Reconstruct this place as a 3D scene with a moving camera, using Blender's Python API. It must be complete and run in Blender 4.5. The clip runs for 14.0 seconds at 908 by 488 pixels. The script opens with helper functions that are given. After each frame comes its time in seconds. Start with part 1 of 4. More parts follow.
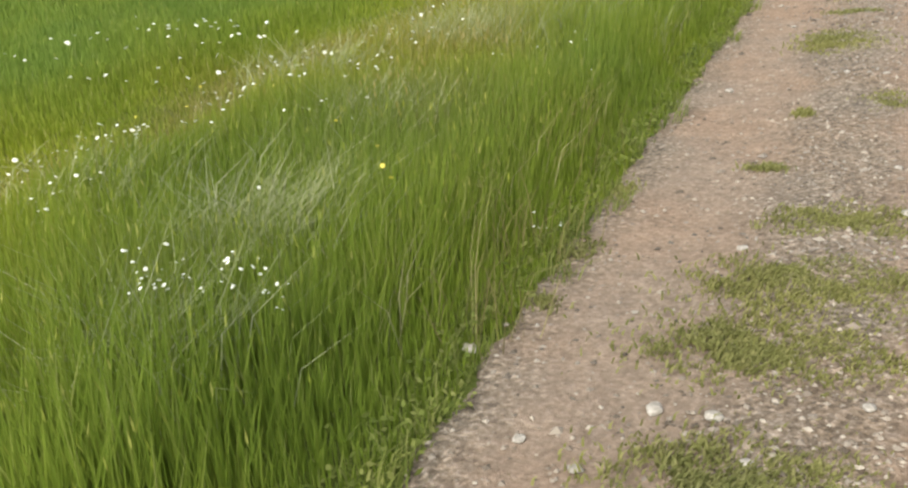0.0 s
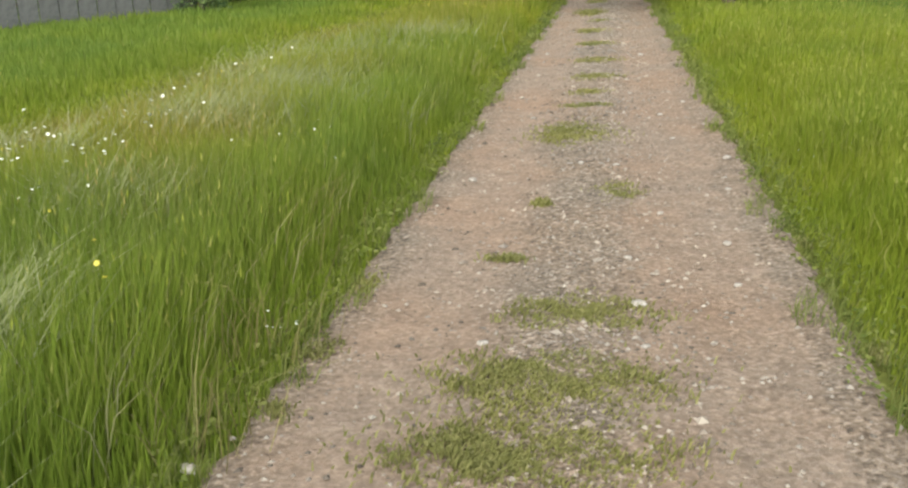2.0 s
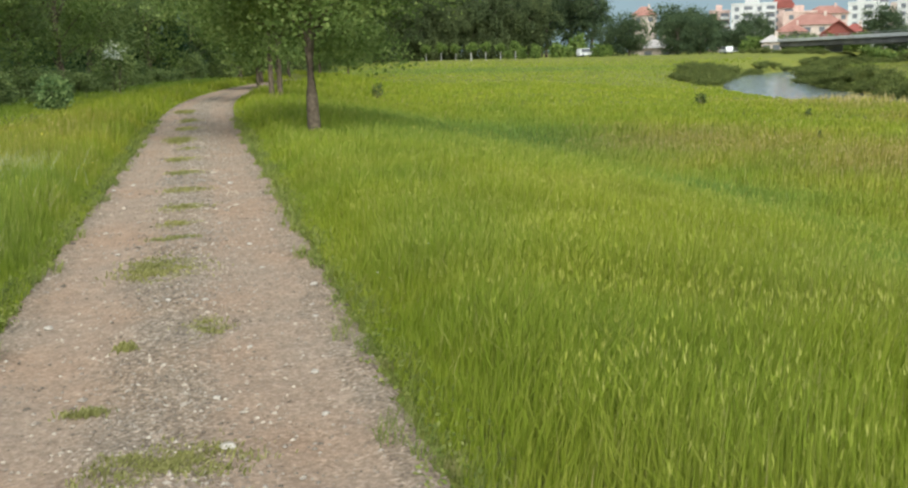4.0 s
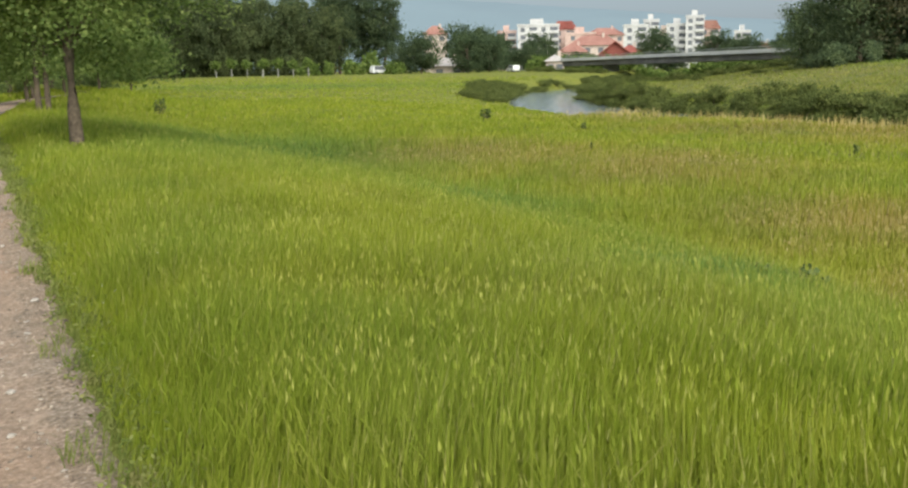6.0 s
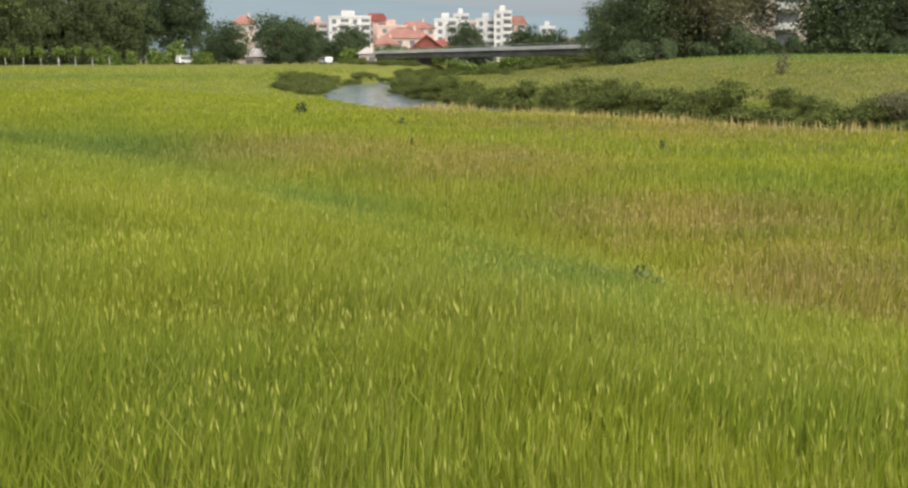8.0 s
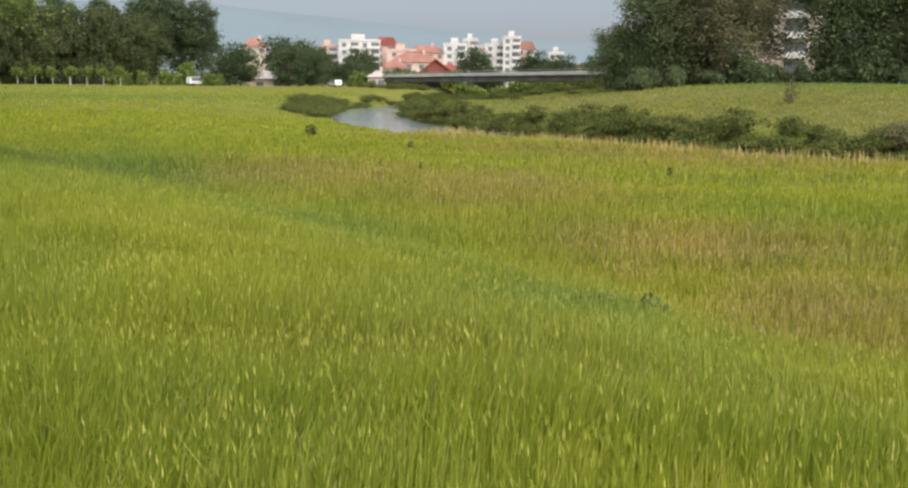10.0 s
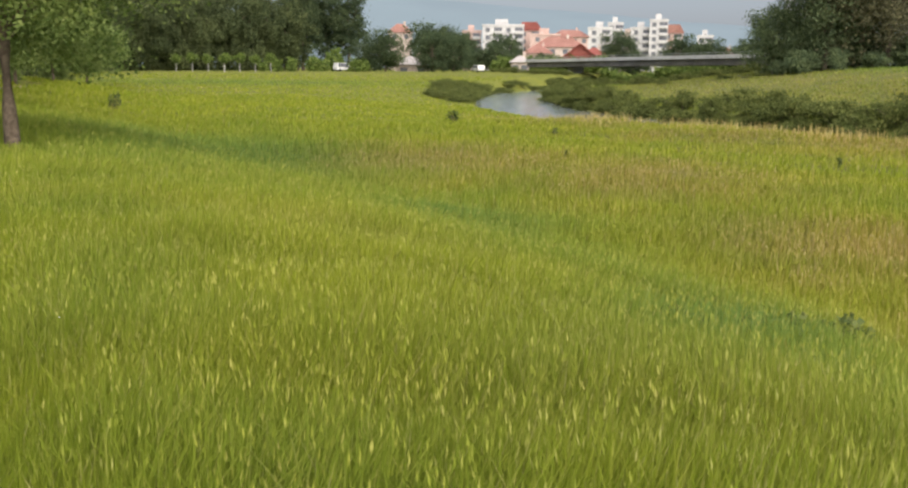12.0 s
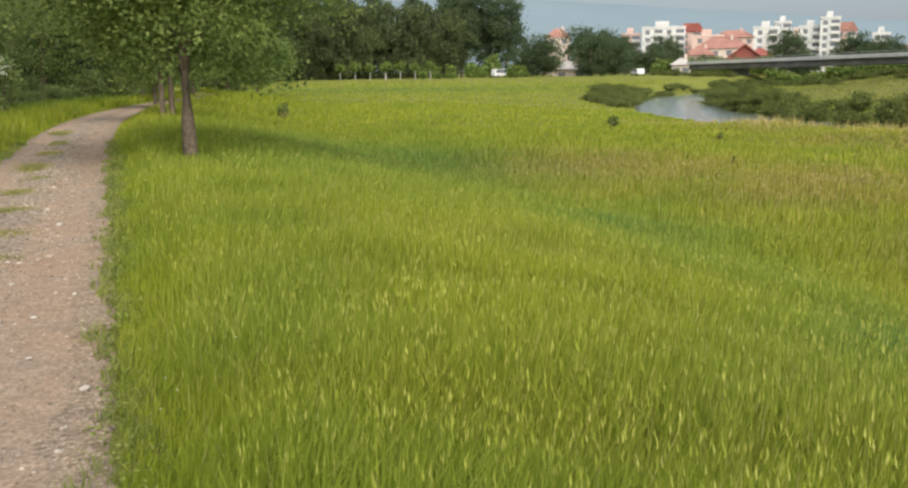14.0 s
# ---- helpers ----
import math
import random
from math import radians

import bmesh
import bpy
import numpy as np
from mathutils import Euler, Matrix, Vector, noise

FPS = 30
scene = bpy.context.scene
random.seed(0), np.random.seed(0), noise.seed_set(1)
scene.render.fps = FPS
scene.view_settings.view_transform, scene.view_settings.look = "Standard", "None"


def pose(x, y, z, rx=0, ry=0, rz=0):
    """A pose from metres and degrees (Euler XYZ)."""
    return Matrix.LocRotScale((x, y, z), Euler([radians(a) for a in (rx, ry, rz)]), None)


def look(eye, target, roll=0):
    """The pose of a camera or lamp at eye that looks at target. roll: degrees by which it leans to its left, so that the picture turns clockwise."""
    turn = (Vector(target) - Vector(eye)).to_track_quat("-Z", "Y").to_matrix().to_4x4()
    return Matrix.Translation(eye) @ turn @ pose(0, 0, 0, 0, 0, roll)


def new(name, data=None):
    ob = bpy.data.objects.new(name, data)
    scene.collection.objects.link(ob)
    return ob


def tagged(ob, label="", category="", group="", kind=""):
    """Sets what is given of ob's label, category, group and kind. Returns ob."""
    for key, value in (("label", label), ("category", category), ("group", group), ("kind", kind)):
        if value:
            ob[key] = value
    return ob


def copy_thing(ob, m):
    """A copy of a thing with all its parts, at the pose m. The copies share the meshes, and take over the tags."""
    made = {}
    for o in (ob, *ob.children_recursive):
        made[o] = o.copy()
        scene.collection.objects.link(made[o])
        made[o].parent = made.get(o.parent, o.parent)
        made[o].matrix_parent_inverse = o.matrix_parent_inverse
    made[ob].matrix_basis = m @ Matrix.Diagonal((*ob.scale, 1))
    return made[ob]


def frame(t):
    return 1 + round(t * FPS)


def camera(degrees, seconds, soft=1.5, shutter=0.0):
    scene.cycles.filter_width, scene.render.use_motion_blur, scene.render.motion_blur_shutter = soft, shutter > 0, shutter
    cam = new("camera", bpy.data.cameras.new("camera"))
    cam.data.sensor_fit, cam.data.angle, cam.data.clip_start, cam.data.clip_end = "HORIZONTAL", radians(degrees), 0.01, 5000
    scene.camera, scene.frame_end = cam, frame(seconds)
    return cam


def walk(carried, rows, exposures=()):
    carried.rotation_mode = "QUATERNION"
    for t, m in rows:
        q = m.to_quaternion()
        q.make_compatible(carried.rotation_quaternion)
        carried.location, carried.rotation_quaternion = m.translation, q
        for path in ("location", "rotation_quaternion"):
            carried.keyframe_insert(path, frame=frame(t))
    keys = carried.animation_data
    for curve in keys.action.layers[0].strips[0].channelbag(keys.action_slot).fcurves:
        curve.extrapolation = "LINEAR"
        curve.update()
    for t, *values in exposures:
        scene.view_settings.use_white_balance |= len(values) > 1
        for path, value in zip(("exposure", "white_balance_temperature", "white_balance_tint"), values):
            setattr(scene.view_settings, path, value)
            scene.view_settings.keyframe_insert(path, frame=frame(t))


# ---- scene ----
# ---- the camera and its walk ----
cam = camera(50, 14.0, soft=2.4)


def held(x, y, z, pitch, heading, roll):
    return pose(x, y, z) @ pose(0, 0, 0, 0, 0, -heading) @ pose(0, 0, 0, 90 + pitch) @ pose(0, 0, 0, 0, 0, roll)


# seconds, x, y, z, pitch, heading, roll
ROWS = [
    (0, -0.037, -0.261, 1.601, -20.83, -24.51, -6.3),
    (0.5, -0.084, -0.169, 1.604, -22.68, -27.3, -5.77),
    (1, -0.086, -0.122, 1.62, -22.88, -26.9, -4.73),
    (1.5, -0.034, -0.12, 1.619, -20.64, -19.08, -3.92),
    (2, 0.01, -0.018, 1.589, -17.18, -9.54, -2.39),
    (2.5, 0.031, -0.013, 1.626, -13.93, -6.18, -2.27),
    (3, 0.044, -0.008, 1.668, -11.53, -3.89, -1.76),
    (3.5, 0.057, 0.014, 1.68, -10.92, 2.45, -0.8),
    (4, 0.147, -0.034, 1.675, -10.93, 13.98, -1.4),
    (4.2, 0.203, -0.1, 1.672, -11.74, 18.48, -1.72),
    (6.3, 0.599, -0.05, 1.546, -9.94, 26.37, -0.54),
    (6.5, 0.597, -0.003, 1.564, -9.77, 26.81, 0),
    (7, 0.583, 0.148, 1.62, -9.4, 30.53, 0.4),
    (7.5, 0.561, 0.287, 1.624, -10.43, 35.3, 0.33),
    (8, 0.579, 0.342, 1.644, -10.73, 36.88, -0.15),
    (8.2, 0.564, 0.346, 1.665, -11.15, 37.37, -0.27),
    (10.3, 0.5, 0.28, 1.68, -8.88, 36.38, 0.47),
    (10.5, 0.49, 0.242, 1.694, -8.8, 36.15, -0.01),
    (10.7, 0.6, 0.48, 1.685, -9.5, 35.7, 0.1),
    (11, 0.8, 0.85, 1.66, -10.2, 34.64, 0.25),
    (11.5, 1.05, 1.3, 1.64, -10.2, 31.27, 0.44),
    (12, 1.1, 1.4, 1.63, -10.25, 28.2, 0.29),
    (12.5, 1.1, 1.42, 1.63, -10.95, 26.2, 0.2),
    (13, 1.08, 1.5, 1.64, -11.38, 24.6, -0.11),
    (13.5, 1.08, 1.58, 1.66, -11.61, 21.99, -0.9),
    (14, 1.1, 1.66, 1.68, -9.91, 18.92, -0.8),
]
walk(cam, [(r[0], held(*r[1:])) for r in ROWS], exposures=[(0, 0.64, 6250, 7), (2.5, 0.62, 6100, 5), (3.5, 0.57, 6000, 3), (4.2, 0.56, 6000, 3), (6.3, 0.54, 6300, 7), (8.2, 0.56, 6500, 12), (12, 0.57, 6500, 15), (14, 0.57, 6450, 10)])

# ---- sky and sun ----
SUN_UP, SUN_ROUND = 44, 188
world = bpy.data.worlds.new("sky")
scene.world = world
world.use_nodes = True
wn = world.node_tree
sky = wn.nodes.new("ShaderNodeTexSky")
sky.sky_type = "NISHITA"
sky.sun_disc = False
sky.sun_elevation, sky.sun_rotation = radians(SUN_UP), radians(SUN_ROUND)
sky.air_density, sky.dust_density, sky.ozone_density = 1.0, 3.0, 1.5
grey = wn.nodes.new("ShaderNodeMixRGB")
grey.inputs[0].default_value = 0.45
grey.inputs[2].default_value = (4.6, 5.2, 6.0, 1)
wn.links.new(sky.outputs[0], grey.inputs[1])
wn.links.new(grey.outputs[0], wn.nodes["Background"].inputs[0])
wn.nodes["Background"].inputs[1].default_value = 0.078
sun = new("sun", bpy.data.lights.new("sun", "SUN"))
sun.data.energy, sun.data.angle, sun.data.color = 5.0, radians(85), (1.0, 0.94, 0.83)
a, e = radians(SUN_ROUND), radians(SUN_UP)
sun.matrix_world = look((math.sin(a) * math.cos(e) * 60, math.cos(a) * math.cos(e) * 60, math.sin(e) * 60), (0, 0, 0))


# ---- materials ----
def nodes_of(name):
    m = bpy.data.materials.new(name)
    m.use_nodes = True
    return m, m.node_tree, m.node_tree.nodes["Principled BSDF"]


def add(nt, kind, **values):
    n = nt.nodes.new(kind)
    for key, v in values.items():
        n.inputs[key.replace("_", " ")].default_value = v
    return n


def noise_at(nt, scale, detail=4.0, rough=0.6, co="Object"):
    c = nt.nodes.new("ShaderNodeTexCoord")
    n = add(nt, "ShaderNodeTexNoise", Scale=scale, Detail=detail, Roughness=rough)
    nt.links.new(c.outputs[co], n.inputs["Vector"])
    return n


def ramp(nt, source, stops):
    r = nt.nodes.new("ShaderNodeValToRGB")
    els = r.color_ramp.elements
    while len(els) < len(stops):
        els.new(0.5)
    for el, (p, c) in zip(els, stops):
        el.position, el.color = p, (*c, 1)
    nt.links.new(source, r.inputs[0])
    return r


def mixed(nt, fac, c1, c2, blend="MIX"):
    m = nt.nodes.new("ShaderNodeMixRGB")
    m.blend_type = blend
    for socket, v in zip(m.inputs, (fac, c1, c2)):
        if isinstance(v, bpy.types.NodeSocket):
            nt.links.new(v, socket)
        elif isinstance(v, (int, float)):
            socket.default_value = v
        else:
            socket.default_value = (*v, 1)
    return m.outputs[0]


def bumped(nt, bsdf, height, strength=0.4, distance=0.02):
    b = add(nt, "ShaderNodeBump", Strength=strength, Distance=distance)
    nt.links.new(height, b.inputs["Height"])
    nt.links.new(b.outputs[0], bsdf.inputs["Normal"])


def surface(name, c1, c2, scale, rough=0.85, fine=None, bump=0.3, distance=0.02, metal=0.0):
    """Two colours mixed by a broad and a fine noise, with relief."""
    m, nt, b = nodes_of(name)
    big, small = noise_at(nt, scale), noise_at(nt, fine or scale * 9, 6)
    base = ramp(nt, big.outputs[0], [(0.35, c1), (0.65, c2)]).outputs[0]
    shade = ramp(nt, small.outputs[0], [(0.25, (0.72,) * 3), (0.75, (1.2,) * 3)]).outputs[0]
    nt.links.new(mixed(nt, 1.0, base, shade, "MULTIPLY"), b.inputs["Base Color"])
    b.inputs["Roughness"].default_value, b.inputs["Metallic"].default_value = rough, metal
    bumped(nt, b, small.outputs[0], bump, distance)
    return m


def foliage(name, dark, mid, light, patch=0.6, through_light=0.42, rough=0.8):
    """Leaves: each one its own tone, with broad changes over the plant, and light coming through."""
    m, nt, b = nodes_of(name)
    g = nt.nodes.new("ShaderNodeNewGeometry")
    each = ramp(nt, g.outputs["Random Per Island"], [(0.0, dark), (0.5, mid), (1.0, light)]).outputs[0]
    broad = ramp(nt, noise_at(nt, patch, 2).outputs[0], [(0.3, (0.75, 0.8, 0.8)), (0.7, (1.2, 1.15, 1.0))]).outputs[0]
    c = mixed(nt, 1.0, each, broad, "MULTIPLY")
    nt.links.new(c, b.inputs["Base Color"])
    b.inputs["Roughness"].default_value = rough
    b.inputs["Specular IOR Level"].default_value = 0.12
    t = nt.nodes.new("ShaderNodeBsdfTranslucent")
    nt.links.new(c, t.inputs[0])
    mx = add(nt, "ShaderNodeMixShader", Fac=through_light)
    nt.links.new(b.outputs[0], mx.inputs[1])
    nt.links.new(t.outputs[0], mx.inputs[2])
    nt.links.new(mx.outputs[0], nt.nodes["Material Output"].inputs[0])
    return m


def grass_material(name, blades):
    """Meadow colours: 'dry' and 'lush' are stored on the mesh; each blade has its own tone."""
    m, nt, b = nodes_of(name)
    dry, lush = nt.nodes.new("ShaderNodeAttribute"), nt.nodes.new("ShaderNodeAttribute")
    dry.attribute_name, lush.attribute_name = "dry", "lush"
    broad = noise_at(nt, 0.35, 3)
    if blades:
        g = nt.nodes.new("ShaderNodeNewGeometry")
        pick = g.outputs["Random Per Island"]
        green = ramp(nt, pick, [(0.0, (0.195, 0.250, 0.020)), (0.45, (0.250, 0.312, 0.025)), (0.85, (0.305, 0.352, 0.036)), (0.95, (0.33, 0.36, 0.055)), (1.0, (0.41, 0.38, 0.14))]).outputs[0]
        straw = ramp(nt, pick, [(0.0, (0.215, 0.215, 0.03)), (0.5, (0.300, 0.250, 0.068)), (1.0, (0.41, 0.325, 0.15))]).outputs[0]
        deep = ramp(nt, pick, [(0.0, (0.118, 0.205, 0.044)), (1.0, (0.190, 0.298, 0.072))]).outputs[0]
    else:
        fine = noise_at(nt, 2.2, 9, 0.72)
        pick = fine.outputs[0]
        green = ramp(nt, pick, [(0.3, (0.120, 0.138, 0.030)), (0.7, (0.175, 0.190, 0.046))]).outputs[0]
        straw = ramp(nt, pick, [(0.3, (0.14, 0.122, 0.042)), (0.7, (0.215, 0.180, 0.080))]).outputs[0]
        deep = ramp(nt, pick, [(0.3, (0.058, 0.092, 0.026)), (0.7, (0.090, 0.135, 0.038))]).outputs[0]
        bumped(nt, b, pick, 0.8, 0.25)
    tone = ramp(nt, broad.outputs[0], [(0.3, (0.82, 0.88, 0.9)), (0.7, (1.18, 1.1, 1.0))]).outputs[0]
    c = mixed(nt, dry.outputs["Fac"], green, straw)
    c = mixed(nt, lush.outputs["Fac"], c, deep)
    c = mixed(nt, 1.0, c, tone, "MULTIPLY")
    nt.links.new(c, b.inputs["Base Color"])
    b.inputs["Roughness"].default_value = 0.65 if blades else 0.95
    b.inputs["Specular IOR Level"].default_value = 0.18 if blades else 0.05
    if blades:
        t = nt.nodes.new("ShaderNodeBsdfTranslucent")
        nt.links.new(c, t.inputs[0])
        mx = add(nt, "ShaderNodeMixShader", Fac=0.54)
        nt.links.new(b.outputs[0], mx.inputs[1])
        nt.links.new(t.outputs[0], mx.inputs[2])
        nt.links.new(mx.outputs[0], nt.nodes["Material Output"].inputs[0])
    return m


def path_material():
    """Trodden sandy wheel tracks with a stonier, darker crown between them."""
    m, nt, b = nodes_of("gravel_path")
    lat = nt.nodes.new("ShaderNodeAttribute")
    lat.attribute_name = "lat"
    wob = noise_at(nt, 0.9, 4)
    s = nt.nodes.new("ShaderNodeMath")
    s.operation = "MULTIPLY_ADD"
    nt.links.new(wob.outputs[0], s.inputs[0])
    s.inputs[1].default_value = 0.22
    nt.links.new(lat.outputs["Fac"], s.inputs[2])
    zone = ramp(nt, s.outputs[0], [(0.14, (0.0,) * 3), (0.24, (1.0,) * 3), (0.40, (1.0,) * 3), (0.52, (0.15,) * 3), (0.66, (0.1,) * 3), (0.75, (0.9,) * 3), (0.98, (0.8,) * 3), (1.0, (0.3,) * 3)]).outputs[0]
    grain = noise_at(nt, 38, 8, 0.75)
    clods = noise_at(nt, 6, 6, 0.7)
    sand = ramp(nt, grain.outputs[0], [(0.32, (0.175, 0.132, 0.100)), (0.52, (0.265, 0.208, 0.163)), (0.72, (0.36, 0.295, 0.245))]).outputs[0]
    crown = ramp(nt, grain.outputs[0], [(0.34, (0.085, 0.068, 0.048)), (0.5, (0.19, 0.16, 0.128)), (0.68, (0.38, 0.34, 0.30))]).outputs[0]
    cells = nt.nodes.new("ShaderNodeTexVoronoi")
    cells.inputs["Scale"].default_value = 52
    place = nt.nodes.new("ShaderNodeTexCoord")
    nt.links.new(place.outputs["Object"], cells.inputs["Vector"])
    pebble = ramp(nt, cells.outputs["Color"], [(0.1, (0.42, 0.40, 0.38)), (0.5, (0.95, 0.92, 0.90)), (0.9, (1.75, 1.68, 1.62))]).outputs[0]
    crown = mixed(nt, 0.7, crown, pebble, "MULTIPLY")
    sand = mixed(nt, 0.2, sand, pebble, "MULTIPLY")
    c = mixed(nt, zone, crown, sand)
    stain = ramp(nt, clods.outputs[0], [(0.3, (0.78, 0.76, 0.74)), (0.6, (1.05, 1.03, 1.0))]).outputs[0]
    c = mixed(nt, 1.0, c, stain, "MULTIPLY")
    patch = ramp(nt, noise_at(nt, 0.7, 2).outputs[0], [(0.4, (1.0, 1.0, 1.0)), (0.65, (1.06, 0.97, 0.9))]).outputs[0]
    nt.links.new(mixed(nt, 1.0, c, patch, "MULTIPLY"), b.inputs["Base Color"])
    b.inputs["Roughness"].default_value = 0.95
    b.inputs["Specular IOR Level"].default_value = 0.15
    bumped(nt, b, grain.outputs[0], 0.7, 0.02)
    return m


def water_material():
    m, nt, b = nodes_of("river_water")
    b.inputs["Base Color"].default_value = (0.16, 0.19, 0.20, 1)
    b.inputs["Roughness"].default_value = 0.12
    w = noise_at(nt, 1.4, 5)
    bumped(nt, b, w.outputs[0], 0.35, 0.06)
    return m


def distance_material(name, base, haze_glow):
    """A far wooded ridge; its surface glows in place of the haze before it."""
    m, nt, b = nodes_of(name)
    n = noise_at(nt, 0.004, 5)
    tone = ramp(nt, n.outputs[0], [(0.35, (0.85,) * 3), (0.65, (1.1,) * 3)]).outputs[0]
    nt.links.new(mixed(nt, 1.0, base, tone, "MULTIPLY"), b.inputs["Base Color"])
    # bluish emission on the slope imitates distance haze
    b.inputs["Emission Color"].default_value = (*haze_glow, 1)
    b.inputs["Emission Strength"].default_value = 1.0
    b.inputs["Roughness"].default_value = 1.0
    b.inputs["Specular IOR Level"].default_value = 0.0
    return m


M_GROUND = grass_material("meadow_ground", False)
M_BLADE = grass_material("grass_blades", True)
M_LOW = foliage("low_plants", (0.115, 0.150, 0.034), (0.180, 0.215, 0.055), (0.26, 0.27, 0.095))
M_TUFT = foliage("path_tuft_grass", (0.150, 0.155, 0.055), (0.225, 0.225, 0.080), (0.320, 0.300, 0.135))
M_SEED = foliage("seed_heads", (0.23, 0.275, 0.035), (0.32, 0.345, 0.065), (0.43, 0.42, 0.13))
M_PINK = foliage("pale_seed_heads", (0.324, 0.270, 0.086), (0.432, 0.346, 0.140), (0.540, 0.454, 0.238))
M_STRAW = foliage("straw_stalks", (0.24, 0.25, 0.08), (0.36, 0.34, 0.16), (0.48, 0.43, 0.27))
M_WISP = foliage("wispy_pale_grass", (0.25, 0.29, 0.12), (0.35, 0.37, 0.20), (0.46, 0.46, 0.31))
M_PATH = path_material()
M_WATER = water_material()
M_STONE = foliage("gravel_stones", (0.090, 0.072, 0.060), (0.205, 0.170, 0.150), (0.36, 0.315, 0.28), 0.6, 0.0, 0.9)
M_PALE = surface("pale_stone", (0.27, 0.238, 0.20), (0.365, 0.335, 0.295), 14, 0.9, 60, 0.4, 0.004)
M_BARK = surface("bark", (0.075, 0.056, 0.038), (0.175, 0.135, 0.095), 9, 0.95, 40, 0.9, 0.03)
M_LEAF = foliage("maple_leaves", (0.120, 0.180, 0.052), (0.212, 0.288, 0.088), (0.320, 0.385, 0.145), 0.6, 0.56)
M_LEAF_DARK = foliage("dark_leaves", (0.068, 0.098, 0.054), (0.120, 0.165, 0.084), (0.195, 0.242, 0.124))
M_LEAF_GREY = foliage("willow_leaves", (0.086, 0.143, 0.056), (0.171, 0.251, 0.097), (0.314, 0.399, 0.171))
M_LEAF_FRESH = foliage("fresh_leaves", (0.075, 0.120, 0.030), (0.140, 0.200, 0.048), (0.225, 0.285, 0.085))
M_LEAF_BROWN = foliage("olive_leaves", (0.095, 0.096, 0.058), (0.160, 0.158, 0.092), (0.240, 0.232, 0.135))
M_LEAF_OLIVE = foliage("bank_shrub_leaves", (0.058, 0.080, 0.023), (0.119, 0.145, 0.043), (0.196, 0.217, 0.075))
M_BELT = foliage("belt_willow_leaves", (0.057, 0.078, 0.035), (0.097, 0.124, 0.054), (0.151, 0.178, 0.081), 0.12)
M_POPLAR = foliage("poplar_leaves", (0.042, 0.066, 0.035), (0.074, 0.106, 0.054), (0.120, 0.155, 0.078), 0.15)
M_WILLOW = foliage("weeping_willow_leaves", (0.135, 0.170, 0.065), (0.220, 0.258, 0.104), (0.310, 0.335, 0.155))
M_WOOD = foliage("wood_edge_leaves", (0.118, 0.165, 0.066), (0.210, 0.275, 0.106), (0.325, 0.380, 0.165), 0.6, 0.52)
M_NEEDLE = foliage("conifer_needles", (0.025, 0.056, 0.031), (0.056, 0.105, 0.053), (0.105, 0.169, 0.080))
M_PETAL = foliage("white_petals", (0.66, 0.66, 0.58), (0.78, 0.78, 0.72), (0.85, 0.85, 0.80), 0.6, 0.2)
M_YELLOW = foliage("yellow_petals", (0.50, 0.42, 0.05), (0.62, 0.52, 0.07), (0.72, 0.62, 0.15), 0.6, 0.2)
M_WHITEWALL = surface("white_render", (0.40, 0.40, 0.40), (0.52, 0.52, 0.51), 0.15, 0.9)
M_CREAM = surface("cream_render", (0.44, 0.37, 0.32), (0.54, 0.46, 0.40), 0.15, 0.9)
M_PINKWALL = surface("salmon_render", (0.42, 0.30, 0.26), (0.50, 0.37, 0.33), 0.15, 0.9)
M_ROOF = surface("red_roof_tiles", (0.22, 0.10, 0.078), (0.29, 0.15, 0.12), 0.3, 0.85)
M_ROOF_DARK = surface("dark_red_timber", (0.17, 0.045, 0.035), (0.25, 0.07, 0.055), 0.4, 0.85)
M_ROOF_GREY = surface("grey_roof_sheet", (0.30, 0.28, 0.27), (0.40, 0.37, 0.35), 0.3, 0.8)
M_PANE = surface("window_glass", (0.10, 0.105, 0.12), (0.17, 0.18, 0.20), 0.5, 0.15)
M_CONCRETE = surface("bridge_concrete", (0.42, 0.41, 0.39), (0.56, 0.55, 0.53), 0.3, 0.9)
# girder tone, far darker than the bridge concrete
M_DARKCON = surface("dark_girder", (0.10, 0.095, 0.09), (0.17, 0.16, 0.15), 0.3, 0.9)
M_RAIL = surface("galvanised_rail", (0.32, 0.34, 0.34), (0.42, 0.43, 0.43), 1.0, 0.5, None, 0.1, 0.01, 0.6)
M_FENCE = surface("weathered_fence_panel", (0.105, 0.108, 0.106), (0.172, 0.170, 0.165), 1.6, 0.8, 12)
M_FENCEPOST = surface("old_fence_post", (0.10, 0.085, 0.07), (0.17, 0.145, 0.12), 2, 0.9)
M_CARWHITE = surface("white_car_paint", (0.560, 0.568, 0.576), (0.608, 0.616, 0.624), 0.4, 0.3, None, 0.0)
M_TYRE = surface("tyre_rubber", (0.02, 0.02, 0.02), (0.035, 0.035, 0.035), 2, 0.9)
M_DEAD = foliage("dead_stalks", (0.16, 0.14, 0.055), (0.25, 0.22, 0.09), (0.36, 0.31, 0.15))
M_GUARD = surface("pale_trunk_guard", (0.26, 0.26, 0.23), (0.34, 0.34, 0.31), 2, 0.8)
M_WEEDSTALK = foliage("dark_weed", (0.048, 0.072, 0.024), (0.109, 0.144, 0.048), (0.205, 0.240, 0.085))
